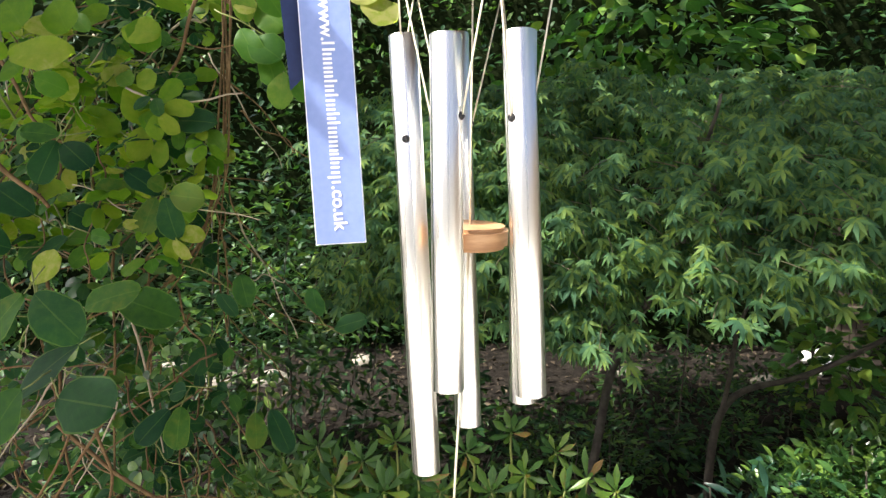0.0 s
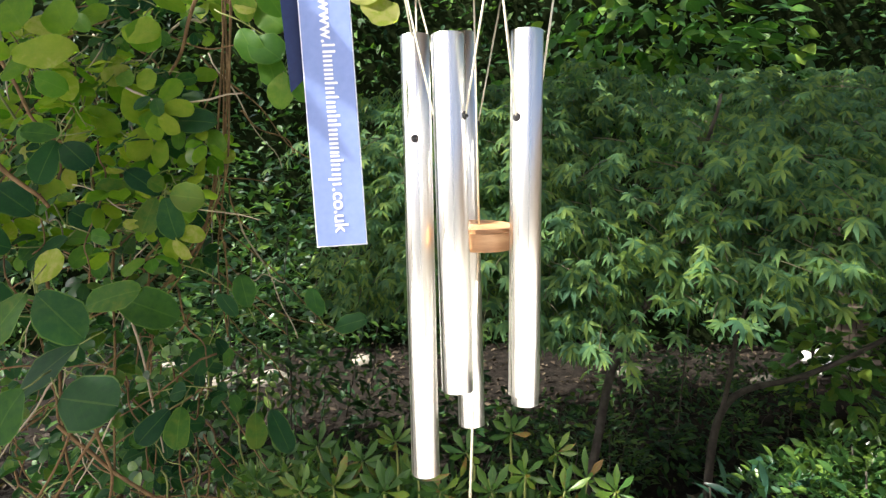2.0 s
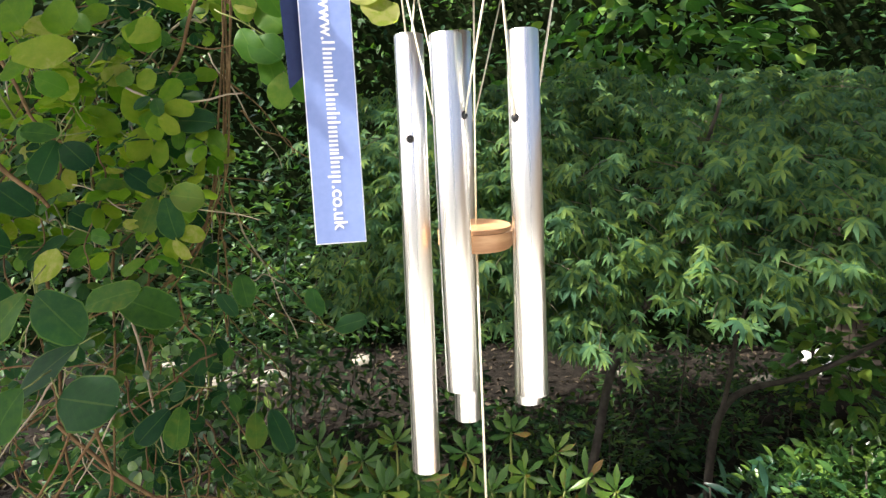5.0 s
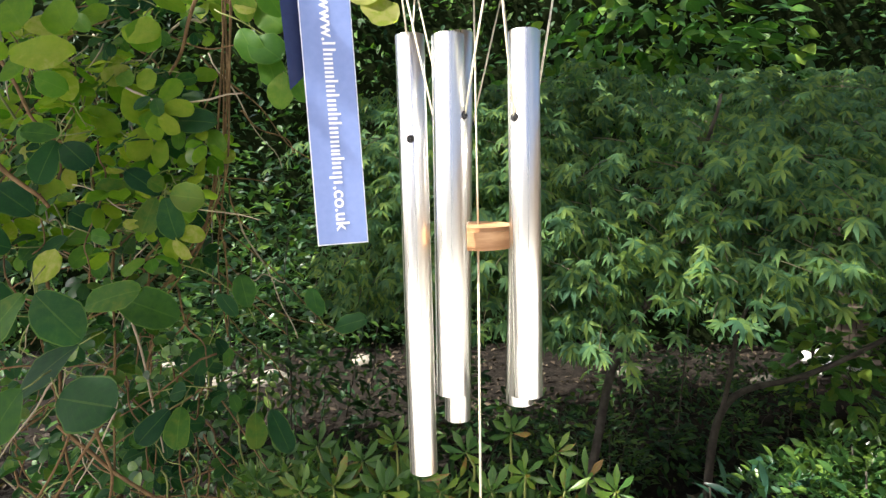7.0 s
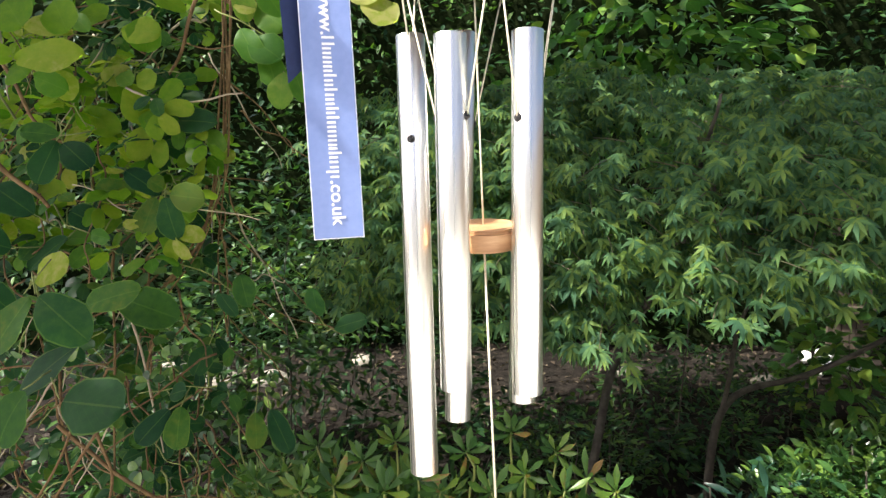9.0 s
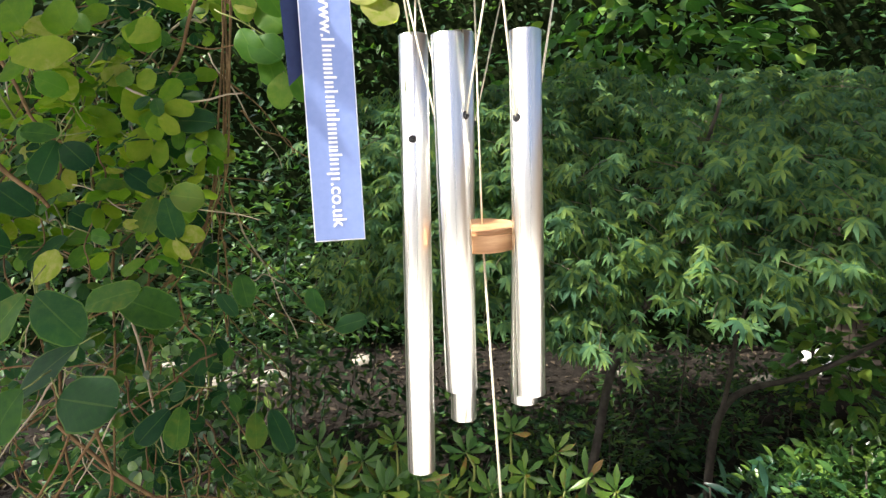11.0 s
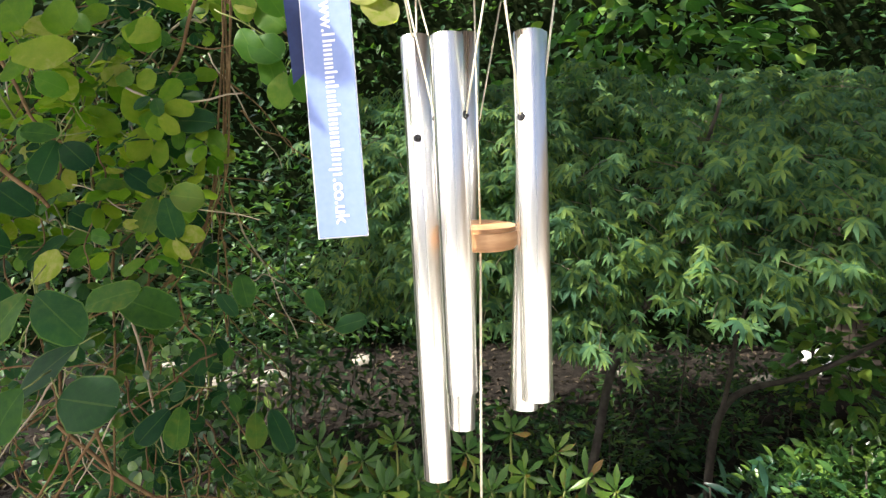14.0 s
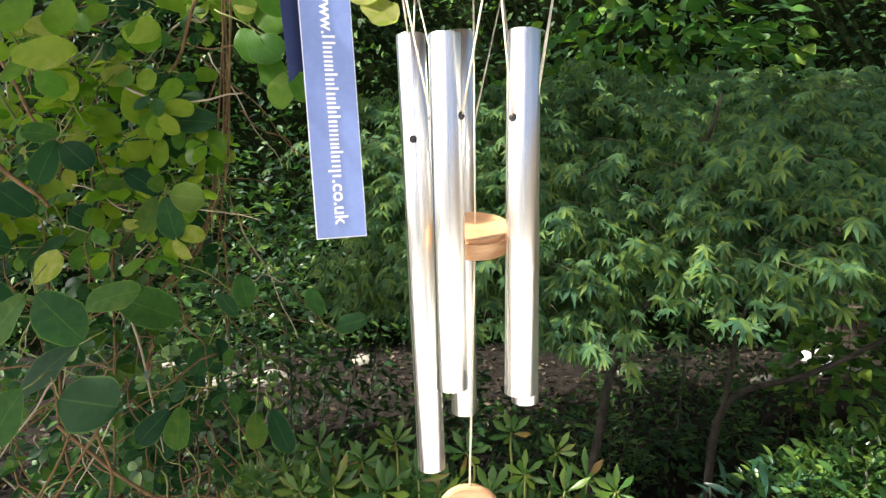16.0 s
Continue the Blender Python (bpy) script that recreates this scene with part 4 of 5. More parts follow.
    put("cord", mesh_of("cord", v, f, CORD), chime, "cord up to the branch")
    v, f = tube_along([(0, 0, 0), (0, 0, -0.12), (0, 0, -0.262)], [0.00105] * 3, 8)
    lower = put("cord", mesh_of("cord", v, f, CORD), chime, "pale cord down to the wind sail")
    bm = bmesh.new()
    bmesh.ops.create_cone(bm, cap_ends=True, segments=56, radius1=0.031, radius2=0.031, depth=0.008, matrix=pose(0, 0, -0.2625 - 0.026, 90))
    bmesh.ops.bevel(bm, geom=bm.edges[:], offset=0.0012, segments=2, affect="EDGES")
    smooth(part("wind_sail", bm, WOOD, lower, "round wooden wind sail"))
    return chime, tubes, lines, striker, upper, lower


CHIME, TUBE, LINES, STRIKER, UPPER, LOWER = build_chime()


# ---- swing tag ----
TAG_TOP = Vector((-0.0929, 0.475, 1.4846))


def build_tag():
    """A tag that hangs along -z from its cord; its lettering runs down the strip."""
    tag = thing("swing_tag", *TAG_TOP, "narrow blue card swing tag with white lettering", "swing tag")
    w, low = 0.0405, -0.2195

    def curve(u, z):
        return 0.05 * (z + 0.09) ** 2 - 1.6 * u * u

    def card(name, width, top, bottom, mat, y, label, cut=0.0):
        bm = bmesh.new()
        n, k = 18, 8
        grid = []
        for j in range(n + 1):
            z = top + (bottom - top) * j / n
            row = []
            for i in range(k + 1):
                u = (i / k - 0.5) * width
                zz = z - cut * (0.5 - i / k) * j / n
                row.append(bm.verts.new((u, y + curve(u, zz), zz)))
            grid.append(row)
        for j in range(n):
            for i in range(k):
                bm.faces.new((grid[j][i], grid[j + 1][i], grid[j + 1][i + 1], grid[j][i + 1]))
        ext = bmesh.ops.extrude_face_region(bm, geom=bm.faces[:])
        bmesh.ops.translate(bm, vec=(0, 0.0004, 0), verts=[q for q in ext["geom"] if isinstance(q, bmesh.types.BMVert)])
        bmesh.ops.recalc_face_normals(bm, faces=bm.faces[:])
        return smooth(part(name, bm, mat, tag, label), 50)

    card("card_edge", w, 0.01, low, PAPER, 0.0, "white edge of the card")
    card("card", w - 0.0016, 0.01, low + 0.0009, BLUE, -0.0006, "glossy blue card strip")
    back = card("back_card", 0.034, 0.01, -0.08, NAVY, 0.0, "navy folded card behind", 0.03)
    back.matrix_basis = pose(-0.0185, 0.008, 0, 0, -2, 18)
    v, f = tube_along([(0.042, 0.02, 0.016), (0.02, 0.012, 0.014), (0.0, 0.001, 0.004)], [0.0007] * 3, 6)
    put("tag_cord", mesh_of("tag_cord", v, f, CORD), tag, "thin cord of the tag")

    def letters(text, z_start, size):
        data = bpy.data.curves.new("lettering", "FONT")
        data.body, data.size, data.extrude, data.offset = text, size, 0.00012, size * 0.018
        tmp = new("tmp", data)
        bpy.context.view_layer.update()
        me = bpy.data.meshes.new_from_object(tmp.evaluated_get(bpy.context.evaluated_depsgraph_get()))
        bpy.data.objects.remove(tmp)
        far = max(q.co.x for q in me.vertices)
        for q in me.vertices:
            u, z = q.co.y - 0.0042, z_start - q.co.x
            q.co = (u, -0.00085 + curve(u, z) - q.co.z, z)
        me.materials.clear()
        me.materials.append(INK)
        put("lettering", me, tag, "white printed lettering")
        return z_start - far

    def bar(z, wide, low_u, high_u):
        """A letter-sized white bar."""
        bm = bmesh.new()
        pts = [(low_u, z), (high_u, z), (high_u, z - wide), (low_u, z - wide)]
        vs = [bm.verts.new((u, -0.0009 + curve(u, q), q)) for u, q in pts]
        bm.faces.new(vs)
        ext = bmesh.ops.extrude_face_region(bm, geom=bm.faces[:])
        bmesh.ops.translate(bm, vec=(0, 0.0002, 0), verts=[q for q in ext["geom"] if isinstance(q, bmesh.types.BMVert)])
        bmesh.ops.recalc_face_normals(bm, faces=bm.faces[:])
        part("print_bar", bm, INK, tag)

    z = letters("www.", -0.024, 0.0148) - 0.0012
    # the shop's name is left as plain upright bars of the letters' weight: strokes in each letter, kind, width
    for kind, wide, strokes in (("t", 3, 1), ("t", 5, 2), ("x", 5, 2), ("x", 8, 3), ("t", 2, 1), ("x", 5, 2), ("t", 5.6, 2), ("x", 5, 2), ("t", 5, 2), ("t", 2, 1), ("x", 8.4, 3), ("x", 5, 2), ("x", 4.4, 2), ("t", 5, 2), ("x", 5.6, 2), ("p", 5.6, 2)):
        k, thick = wide * 0.00105, 0.0018
        for i in range(strokes):
            tall = kind == "t" and i == 0
            at_z = z - (k - thick) * i / max(1, strokes - 1) if strokes > 1 else z
            bar(at_z, thick, -0.0040 - (0.003 if kind == "p" and i == 0 else 0), 0.0030 + (0.0030 if tall else 0))
        z -= k + 0.0018
    letters(".co.uk", z, 0.0148)
    return tag


TAG = build_tag()


# ---- movement ----
def hung(hole, foot, turn=0.0):
    """The pose of a thing that hangs at hole and points its -z axis to foot."""
    hole, foot = Vector(hole), Vector(foot)
    z = (hole - foot).normalized()
    x = Vector((1, 0, 0))
    y = z.cross(x).normalized()
    x = y.cross(z)
    return Matrix.Translation(hole) @ Matrix((x, y, z)).transposed().to_4x4() @ pose(0, 0, 0, 0, 0, turn)


def rest(key):
    b = radians(TUBES[key][0])
    return Vector((TUBE_R * math.cos(b), TUBE_R * math.sin(b), HOLE_Z[key]))


def swing(key, rows):
    """A tube and its two cords. Rows: seconds; sideways shift of its hole, shift of its foot sideways and away, in millimetres."""
    b, length, drop = TUBES[key]
    p = rest(key)
    poses, ends = [], {-1: [], 1: []}
    for t, hx, fx, fy in rows:
        hole = p + Vector((hx, 0, 0)) / 1000
        foot = p + Vector((fx, fy, 0)) / 1000 - Vector((0, 0, length - drop))
        m = hung(hole, foot)
        poses.append((t, m))
        for s in (-1, 1):
            top = Vector((HOLE_R * math.cos(radians(b + 36 * s)), HOLE_R * math.sin(radians(b + 36 * s)), DISC_Z))
            low = m @ knot(key, Vector((0, 0, 0)), s)
            ends[s].append((t, hung(low, low * 2 - top)))
    walk(TUBE[key], poses)
    for s in (-1, 1):
        walk(LINES[key, s], ends[s])


def strike(rows):
    """Striker, its cord, and the sail's cord. Rows: seconds; striker's shift in millimetres, lean of the sail's cord, its swing away, tilt of the striker."""
    body, up, down = [], [], []
    for t, x, lean, away, tilt in rows:
        c = Vector((x / 1000, 0, STRIKER_Z))
        top = Vector((0, 0, DISC_Z))
        body.append((t, Matrix.Translation(c) @ pose(0, 0, 0, tilt + 4, -0.5 * lean, 0)))
        up.append((t, hung(c, c * 2 - top)))
        a, k = radians(lean), radians(away)
        down.append((t, hung(c, c + Vector((math.tan(a), math.tan(k), -1)))))
    walk(STRIKER, body)
    walk(UPPER, up)
    walk(LOWER, down)


def flutter(rows):
    """The tag. Rows: seconds; shift of its lower end sideways and rise of the whole in millimetres, turn in degrees; where it tips, its lower end's way towards the eye."""
    poses = []
    for t, fx, rise, turn, *more in rows:
        tip = more[0] / 1000 if more else 0.0
        near = 1 - tip / TAG_TOP.y
        top = TAG_TOP + Vector((0, 0, rise / 1000 - (0.219 - math.sqrt(0.219 ** 2 - tip ** 2))))
        foot = Vector(((TAG_TOP.x + fx / 1000) * near, TAG_TOP.y - tip, top.z - 0.219))
        poses.append((t, hung(top, foot, turn)))
    walk(TAG, poses)


def sway(rows):
    """Vine leaves nearest the eye stir in the breeze. Rows: seconds; shift to the side and up in millimetres."""
    for i, ob in enumerate(SWAYING):
        m, k = ob.matrix_basis.copy(), 1.0 - 0.12 * (i % 4)
        walk(ob, [(t, Matrix.Translation((k * x / 1000, 0, k * z / 1000)) @ m @ pose(0, 0, 0, 0, -0.5 * k * z, 0.5 * k * x)) for t, x, z in rows])


def motions():
    swing("a", [(0.0, 0.0, 12.3, -1.0), (0.1, 1.3, 12.9, 0.4), (0.2, 1.2, 9.1, 4.5), (0.3, 0.7, 4.3, 3.5), (0.4, -1.4, -5.1, -1.4), (0.5, -1.9, -9.8, -2.8), (0.6, -1.9, -9.4, -0.2), (0.7, -1.3, -7.1, 1.1), (0.8, -0.3, -3.4, -0.2), (0.9, 1.3, 2.2, -4.1), (1.0, 4.3, 11.8, -3.2), (1.1, 6.0, 15.8, 1.7), (1.2, 5.5, 13.2, 10.6), (1.3, 5.1, 11.4, 10.7), (1.4, 4.4, 8.2, 13.3), (1.5, 2.9, 2.6, 13.5), (1.7, 1.3, -4.2, 3.6), (1.8, 2.2, -2.0, -4.1), (2.0, 7.6, 11.8, -5.6), (2.2, 7.7, 16.4, 3.0), (2.3, 4.5, 9.1, 3.3), (2.5, -1.4, -4.4, 7.4), (2.7, -2.7, -9.7, 4.8), (2.8, 0.6, -0.4, 1.1), (3.0, 7.2, 17.7, -0.9), (3.2, 8.7, 20.7, -1.1), (3.3, 5.8, 11.0, 2.0), (3.5, 0.0, -8.6, 6.0), (3.7, -1.9, -11.5, 3.5), (3.8, 0.9, -1.6, -0.2), (4.0, 7.2, 20.1, -3.7), (4.2, 8.3, 22.6, -7.8), (4.4, 7.3, 15.1, -5.5), (4.6, 5.1, 7.2, -2.1), (4.8, 3.1, 7.2, 2.0), (5.0, 3.6, 12.2, 2.3), (5.2, 5.3, 11.1, -1.8), (5.4, 5.5, 2.9, -4.1), (5.6, 4.0, -0.8, -1.0), (5.8, 3.7, 5.1, 3.5), (6.0, 5.6, 11.4, 5.5), (6.2, 7.5, 11.5, 7.4), (6.3, 7.9, 10.8, 9.6), (6.5, 5.3, 2.2, -4.1), (6.7, 3.0, 1.0, -14.6), (6.8, 3.2, 3.8, -12.0), (7.0, 3.8, 9.9, -0.5), (7.2, 4.0, 7.4, 2.1), (7.3, 3.5, 4.3, 2.2), (7.5, 3.8, 2.5, 3.5), (7.7, 3.3, 2.0, 1.0), (7.8, 3.7, 3.9, -1.6), (8.0, 3.8, 5.3, -6.8), (8.2, 4.3, 5.8, -4.2), (8.3, 4.5, 5.7, -1.6), (8.5, 3.8, 2.6, 1.0), (8.7, 3.8, 4.9, 3.5), (8.8, 4.4, 7.9, 4.7), (9.0, 4.3, 10.5, -1.8), (9.2, 2.0, 2.3, -6.7), (9.4, 3.3, 2.0, -5.3), (9.6, 3.0, -0.3, -2.4), (9.8, 2.2, 3.8, 1.8), (10.0, 3.3, 11.2, 2.1), (10.2, 5.3, 11.0, -1.9), (10.4, 5.4, 2.6, -4.2), (10.6, 3.8, -2.0, -1.6), (10.8, 3.5, 2.6, 1.8), (11.0, 5.6, 7.8, 2.0), (11.2, 8.1, 7.4, 1.4), (11.3, 9.0, 6.8, 2.2), (11.5, 1.9, -15.8, -2.3), (11.7, 2.4, -7.0, -9.4), (11.8, 4.5, 2.5, -10.6), (12.0, 3.3, 5.7, -1.6), (12.2, -0.1, -3.7, 6.1), (12.3, -0.5, -4.3, 4.9), (12.5, 1.4, 3.2, -0.3), (12.7, 5.2, 12.6, -11.0), (12.8, 7.0, 16.8, -15.2), (13.0, 4.8, 7.8, -9.4), (13.2, -0.0, -8.4, 3.5), (13.3, -0.8, -11.7, 7.2), (13.5, 1.0, -7.5, 7.2), (13.7, 7.6, 14.2, -7.1), (13.8, 11.2, 25.6, -14.5), (14.0, 10.0, 23.2, -15.6), (14.2, 2.1, -0.5, -9.3), (14.3, -1.2, -11.1, -1.6), (14.5, -1.9, -15.1, 19.3), (14.7, 6.0, 5.5, 19.5), (14.8, 11.4, 20.6, 7.9), (15.0, 15.7, 29.7, -11.8), (15.2, 11.4, 17.5, -23.2), (15.3, 8.3, 8.9, -22.8), (15.5, 3.3, -6.0, -5.5), (15.7, 2.2, -4.5, 8.5), (15.8, 4.0, 3.9, 12.2), (15.9, 5.0, 10.1, 13.3), (16.0, 6.2, 17.0, 5.4)])
    swing("b", [(0.0, 1.1, 1.0, -0.0), (0.1, 0.8, 1.0, 1.5), (0.2, -0.2, 3.1, -0.2), (0.3, -0.9, 1.0, 1.5), (0.4, -1.5, -0.0, -0.0), (0.5, -1.9, 1.5, -0.1), (0.6, -0.8, 1.0, -0.1), (0.7, 0.3, -2.7, -0.0), (0.8, 1.5, -4.2, -0.1), (0.9, 2.5, -1.1, -0.1), (1.0, 3.6, 6.3, -0.2), (1.1, 3.7, 7.9, 2.8), (1.2, 3.6, 10.2, 8.5), (1.3, 3.4, 10.2, 9.9), (1.4, 3.3, 7.0, 10.2), (1.5, 2.7, 1.1, 7.5), (1.7, 2.4, 2.6, -1.7), (1.8, 2.5, 8.8, -3.7), (2.0, 3.6, 8.3, -2.0), (2.2, 3.6, 8.0, 5.8), (2.3, 2.8, 4.3, 6.0), (2.5, 0.9, -1.6, 1.5), (2.7, 1.0, 3.7, 1.4), (2.8, 1.8, 5.2, -1.8), (3.0, 2.9, 10.0, 1.0), (3.2, 2.5, 10.5, 0.8), (3.3, 1.9, 5.8, 2.8), (3.5, 0.7, -1.1, 1.5), (3.7, 0.9, -0.0, 1.5), (3.8, 1.5, 2.6, -0.1), (4.0, 2.8, 11.9, -4.1), (4.2, 3.3, 8.4, -0.4), (4.4, 3.5, 5.7, -0.7), (4.6, 2.2, 2.4, 1.1), (4.8, 1.5, 7.3, 3.4), (5.0, 3.2, 12.4, 0.8), (5.2, 4.5, 6.3, -3.9), (5.4, 2.9, -2.3, -2.8), (5.6, 1.2, 0.7, 2.5), (5.8, 2.3, 9.2, 4.8), (6.0, 4.1, 10.4, 4.6), (6.2, 4.6, 8.3, 7.6), (6.3, 4.7, 9.2, 10.1), (6.5, 5.0, 8.4, -0.3), (6.7, 4.1, 5.0, -10.1), (6.8, 3.8, 2.9, -11.7), (7.0, 3.1, 4.5, -10.0), (7.2, 3.2, 5.9, 8.8), (7.3, 3.2, 7.6, 11.6), (7.5, 3.7, 9.1, 8.6), (7.7, 4.0, -0.6, -6.6), (7.8, 4.1, 2.5, -6.6), (8.0, 4.3, 6.3, 1.4), (8.2, 4.2, 4.6, -6.6), (8.3, 4.2, 2.6, -1.7), (8.5, 3.9, 5.2, 1.4), (8.7, 4.3, 8.5, 4.3), (8.8, 4.7, 9.0, 4.3), (9.0, 4.9, 7.4, 2.9), (9.2, 4.3, 4.2, 1.4), (9.4, 4.1, 3.2, -0.2), (9.6, 2.5, 1.3, 1.0), (9.8, 1.6, 6.8, 3.1), (10.0, 3.2, 12.3, 0.6), (10.2, 4.5, 6.3, -3.9), (10.4, 2.9, -2.2, -2.9), (10.6, 1.2, 0.8, 1.8), (10.8, 2.3, 9.7, 2.6), (11.0, 4.3, 11.7, 0.2), (11.2, 4.7, 10.9, 0.1), (11.3, 4.8, 12.6, 0.8), (11.5, 3.8, 5.8, 4.4), (11.7, 3.4, 8.2, -6.9), (11.8, 3.2, 0.4, -10.0), (12.0, 2.3, 0.9, -6.5), (12.2, 2.1, 2.1, 6.0), (12.3, 2.3, 2.2, 7.5), (12.5, 3.7, 7.9, 1.2), (12.7, 4.2, 9.1, -10.4), (12.8, 3.8, 10.0, -14.1), (13.0, 2.6, 3.1, -1.7), (13.2, 1.8, -3.7, 4.5), (13.3, 1.7, -5.3, -0.2), (13.5, 2.2, -1.6, -6.6), (13.7, 3.1, 14.0, -4.4), (13.8, 3.9, 12.0, -0.8), (14.0, 4.1, 11.8, -5.6), (14.2, 1.4, 0.4, -9.9), (14.3, -0.1, -4.2, -8.2), (14.5, -1.3, -1.6, 9.1), (14.7, 1.2, 3.4, 16.0), (14.8, 2.3, 10.2, 8.4), (15.0, 4.6, 13.0, -16.3), (15.2, 3.8, 10.8, -21.8), (15.3, 3.1, 11.5, -16.2), (15.5, 1.6, 4.6, -5.0), (15.7, 0.5, -0.6, -1.6), (15.8, 0.9, -2.1, 1.5), (15.9, 0.9, -1.1, 4.6), (16.0, 1.0, 4.2, 2.9)])
    swing("c", [(0.0, -1.7, 5.6, -13.9), (0.1, -2.4, 2.4, -13.7), (0.2, -5.4, -5.1, -9.8), (0.3, -6.8, -6.9, -2.7), (0.4, -7.4, -6.0, 7.4), (0.5, -7.1, -3.9, 12.2), (0.6, -6.4, -6.7, 9.0), (0.7, -6.1, -11.4, 2.4), (0.8, -4.9, -12.2, -8.1), (0.9, -2.6, -6.4, -9.8), (1.0, 0.8, 4.7, -4.8), (1.1, 2.4, 10.2, 0.1), (1.2, 2.1, 9.2, 6.8), (1.3, 0.9, 4.0, 10.4), (1.4, -0.1, -1.0, 18.4), (1.5, -1.1, -1.7, 18.5), (1.7, -2.0, -3.4, 7.3), (1.8, -0.7, 0.8, -6.4), (2.0, 3.9, 8.8, -13.9), (2.2, 1.7, -2.5, -6.4), (2.3, -0.5, -4.9, 0.6), (2.5, -4.5, -3.8, 16.9), (2.7, -3.9, -3.3, 8.9), (2.8, -1.0, 1.6, -1.2), (3.0, 3.1, 7.0, -12.0), (3.2, 0.7, -0.8, 3.9), (3.3, -0.6, -0.7, 7.3), (3.5, -4.1, -5.9, 13.8), (3.7, -4.0, -6.2, -1.0), (3.8, -1.6, -0.6, -8.1), (4.0, 2.2, 5.2, -8.3), (4.2, 1.8, -0.5, -4.6), (4.4, 1.4, -1.9, -2.7), (4.6, -0.2, -4.8, 0.0), (4.8, -1.6, -0.7, 3.2), (5.0, -0.5, 6.0, 2.0), (5.2, 1.3, 3.7, -2.9), (5.4, 0.8, -5.3, -4.0), (5.6, -1.1, -7.5, 1.1), (5.8, -1.2, -0.7, 7.0), (6.0, 0.5, 4.1, 10.9), (6.2, 1.6, 3.2, 16.8), (6.3, 1.6, 3.1, 21.5), (6.5, 1.2, -2.5, -8.1), (6.7, 1.4, 3.8, -27.1), (6.8, 1.0, 2.6, -25.1), (7.0, -1.2, -4.2, 2.3), (7.2, -1.2, -3.7, 18.5), (7.3, -1.1, -3.1, 18.5), (7.5, -0.4, -4.0, 7.3), (7.7, 0.1, -4.2, 0.6), (7.8, -0.2, -5.7, -4.6), (8.0, 1.1, -0.5, -6.3), (8.2, 1.0, 0.8, -4.6), (8.3, -0.1, -3.1, -4.6), (8.5, -0.7, -1.5, 2.3), (8.7, 0.2, 0.1, 12.1), (8.8, 0.1, -4.6, 12.1), (9.0, 0.5, -4.2, 2.3), (9.2, -0.6, -3.9, -13.5), (9.4, -0.1, -4.4, -9.4), (9.6, -1.0, -6.4, -4.3), (9.8, -1.9, -1.5, 0.9), (10.0, -0.6, 5.7, 1.2), (10.2, 1.3, 3.7, -2.9), (10.4, 0.8, -5.4, -4.3), (10.6, -1.1, -8.0, -0.6), (10.8, -1.2, -1.9, 2.9), (11.0, 0.7, 1.9, 3.3), (11.2, 2.1, -0.1, 4.9), (11.3, 2.5, -0.7, 7.2), (11.5, -0.5, -5.9, 12.1), (11.7, -1.2, -5.1, -9.9), (11.8, -0.3, 0.2, -23.0), (12.0, -2.3, 0.3, -21.1), (12.2, -3.6, -4.1, 4.0), (12.3, -3.0, -3.2, 12.2), (12.5, 0.2, -3.9, 13.7), (12.7, 2.8, 3.7, -13.6), (12.8, 3.2, 10.1, -25.5), (13.0, -3.2, -6.7, -21.0), (13.2, -6.4, -14.7, 2.3), (13.3, -5.6, -11.3, 12.2), (13.5, -2.6, -3.2, 15.4), (13.7, 3.0, 9.1, -8.5), (13.8, 5.3, 8.4, -21.4), (14.0, 4.7, -1.1, -25.1), (14.2, -1.2, -4.4, -8.1), (14.3, -4.4, -5.5, 2.4), (14.5, -6.8, -8.5, 17.0), (14.7, 1.3, 3.6, 16.8), (14.8, 5.2, 10.5, 6.9), (15.0, 11.1, 13.8, -5.0), (15.2, 8.3, 7.5, -27.2), (15.3, 5.4, 1.8, -29.1), (15.5, 0.5, -4.1, -19.2), (15.7, -2.3, -5.3, 10.6), (15.8, -1.8, -6.4, 20.0), (15.9, -1.5, -5.1, 20.0), (16.0, 0.2, 3.0, 18.3)])
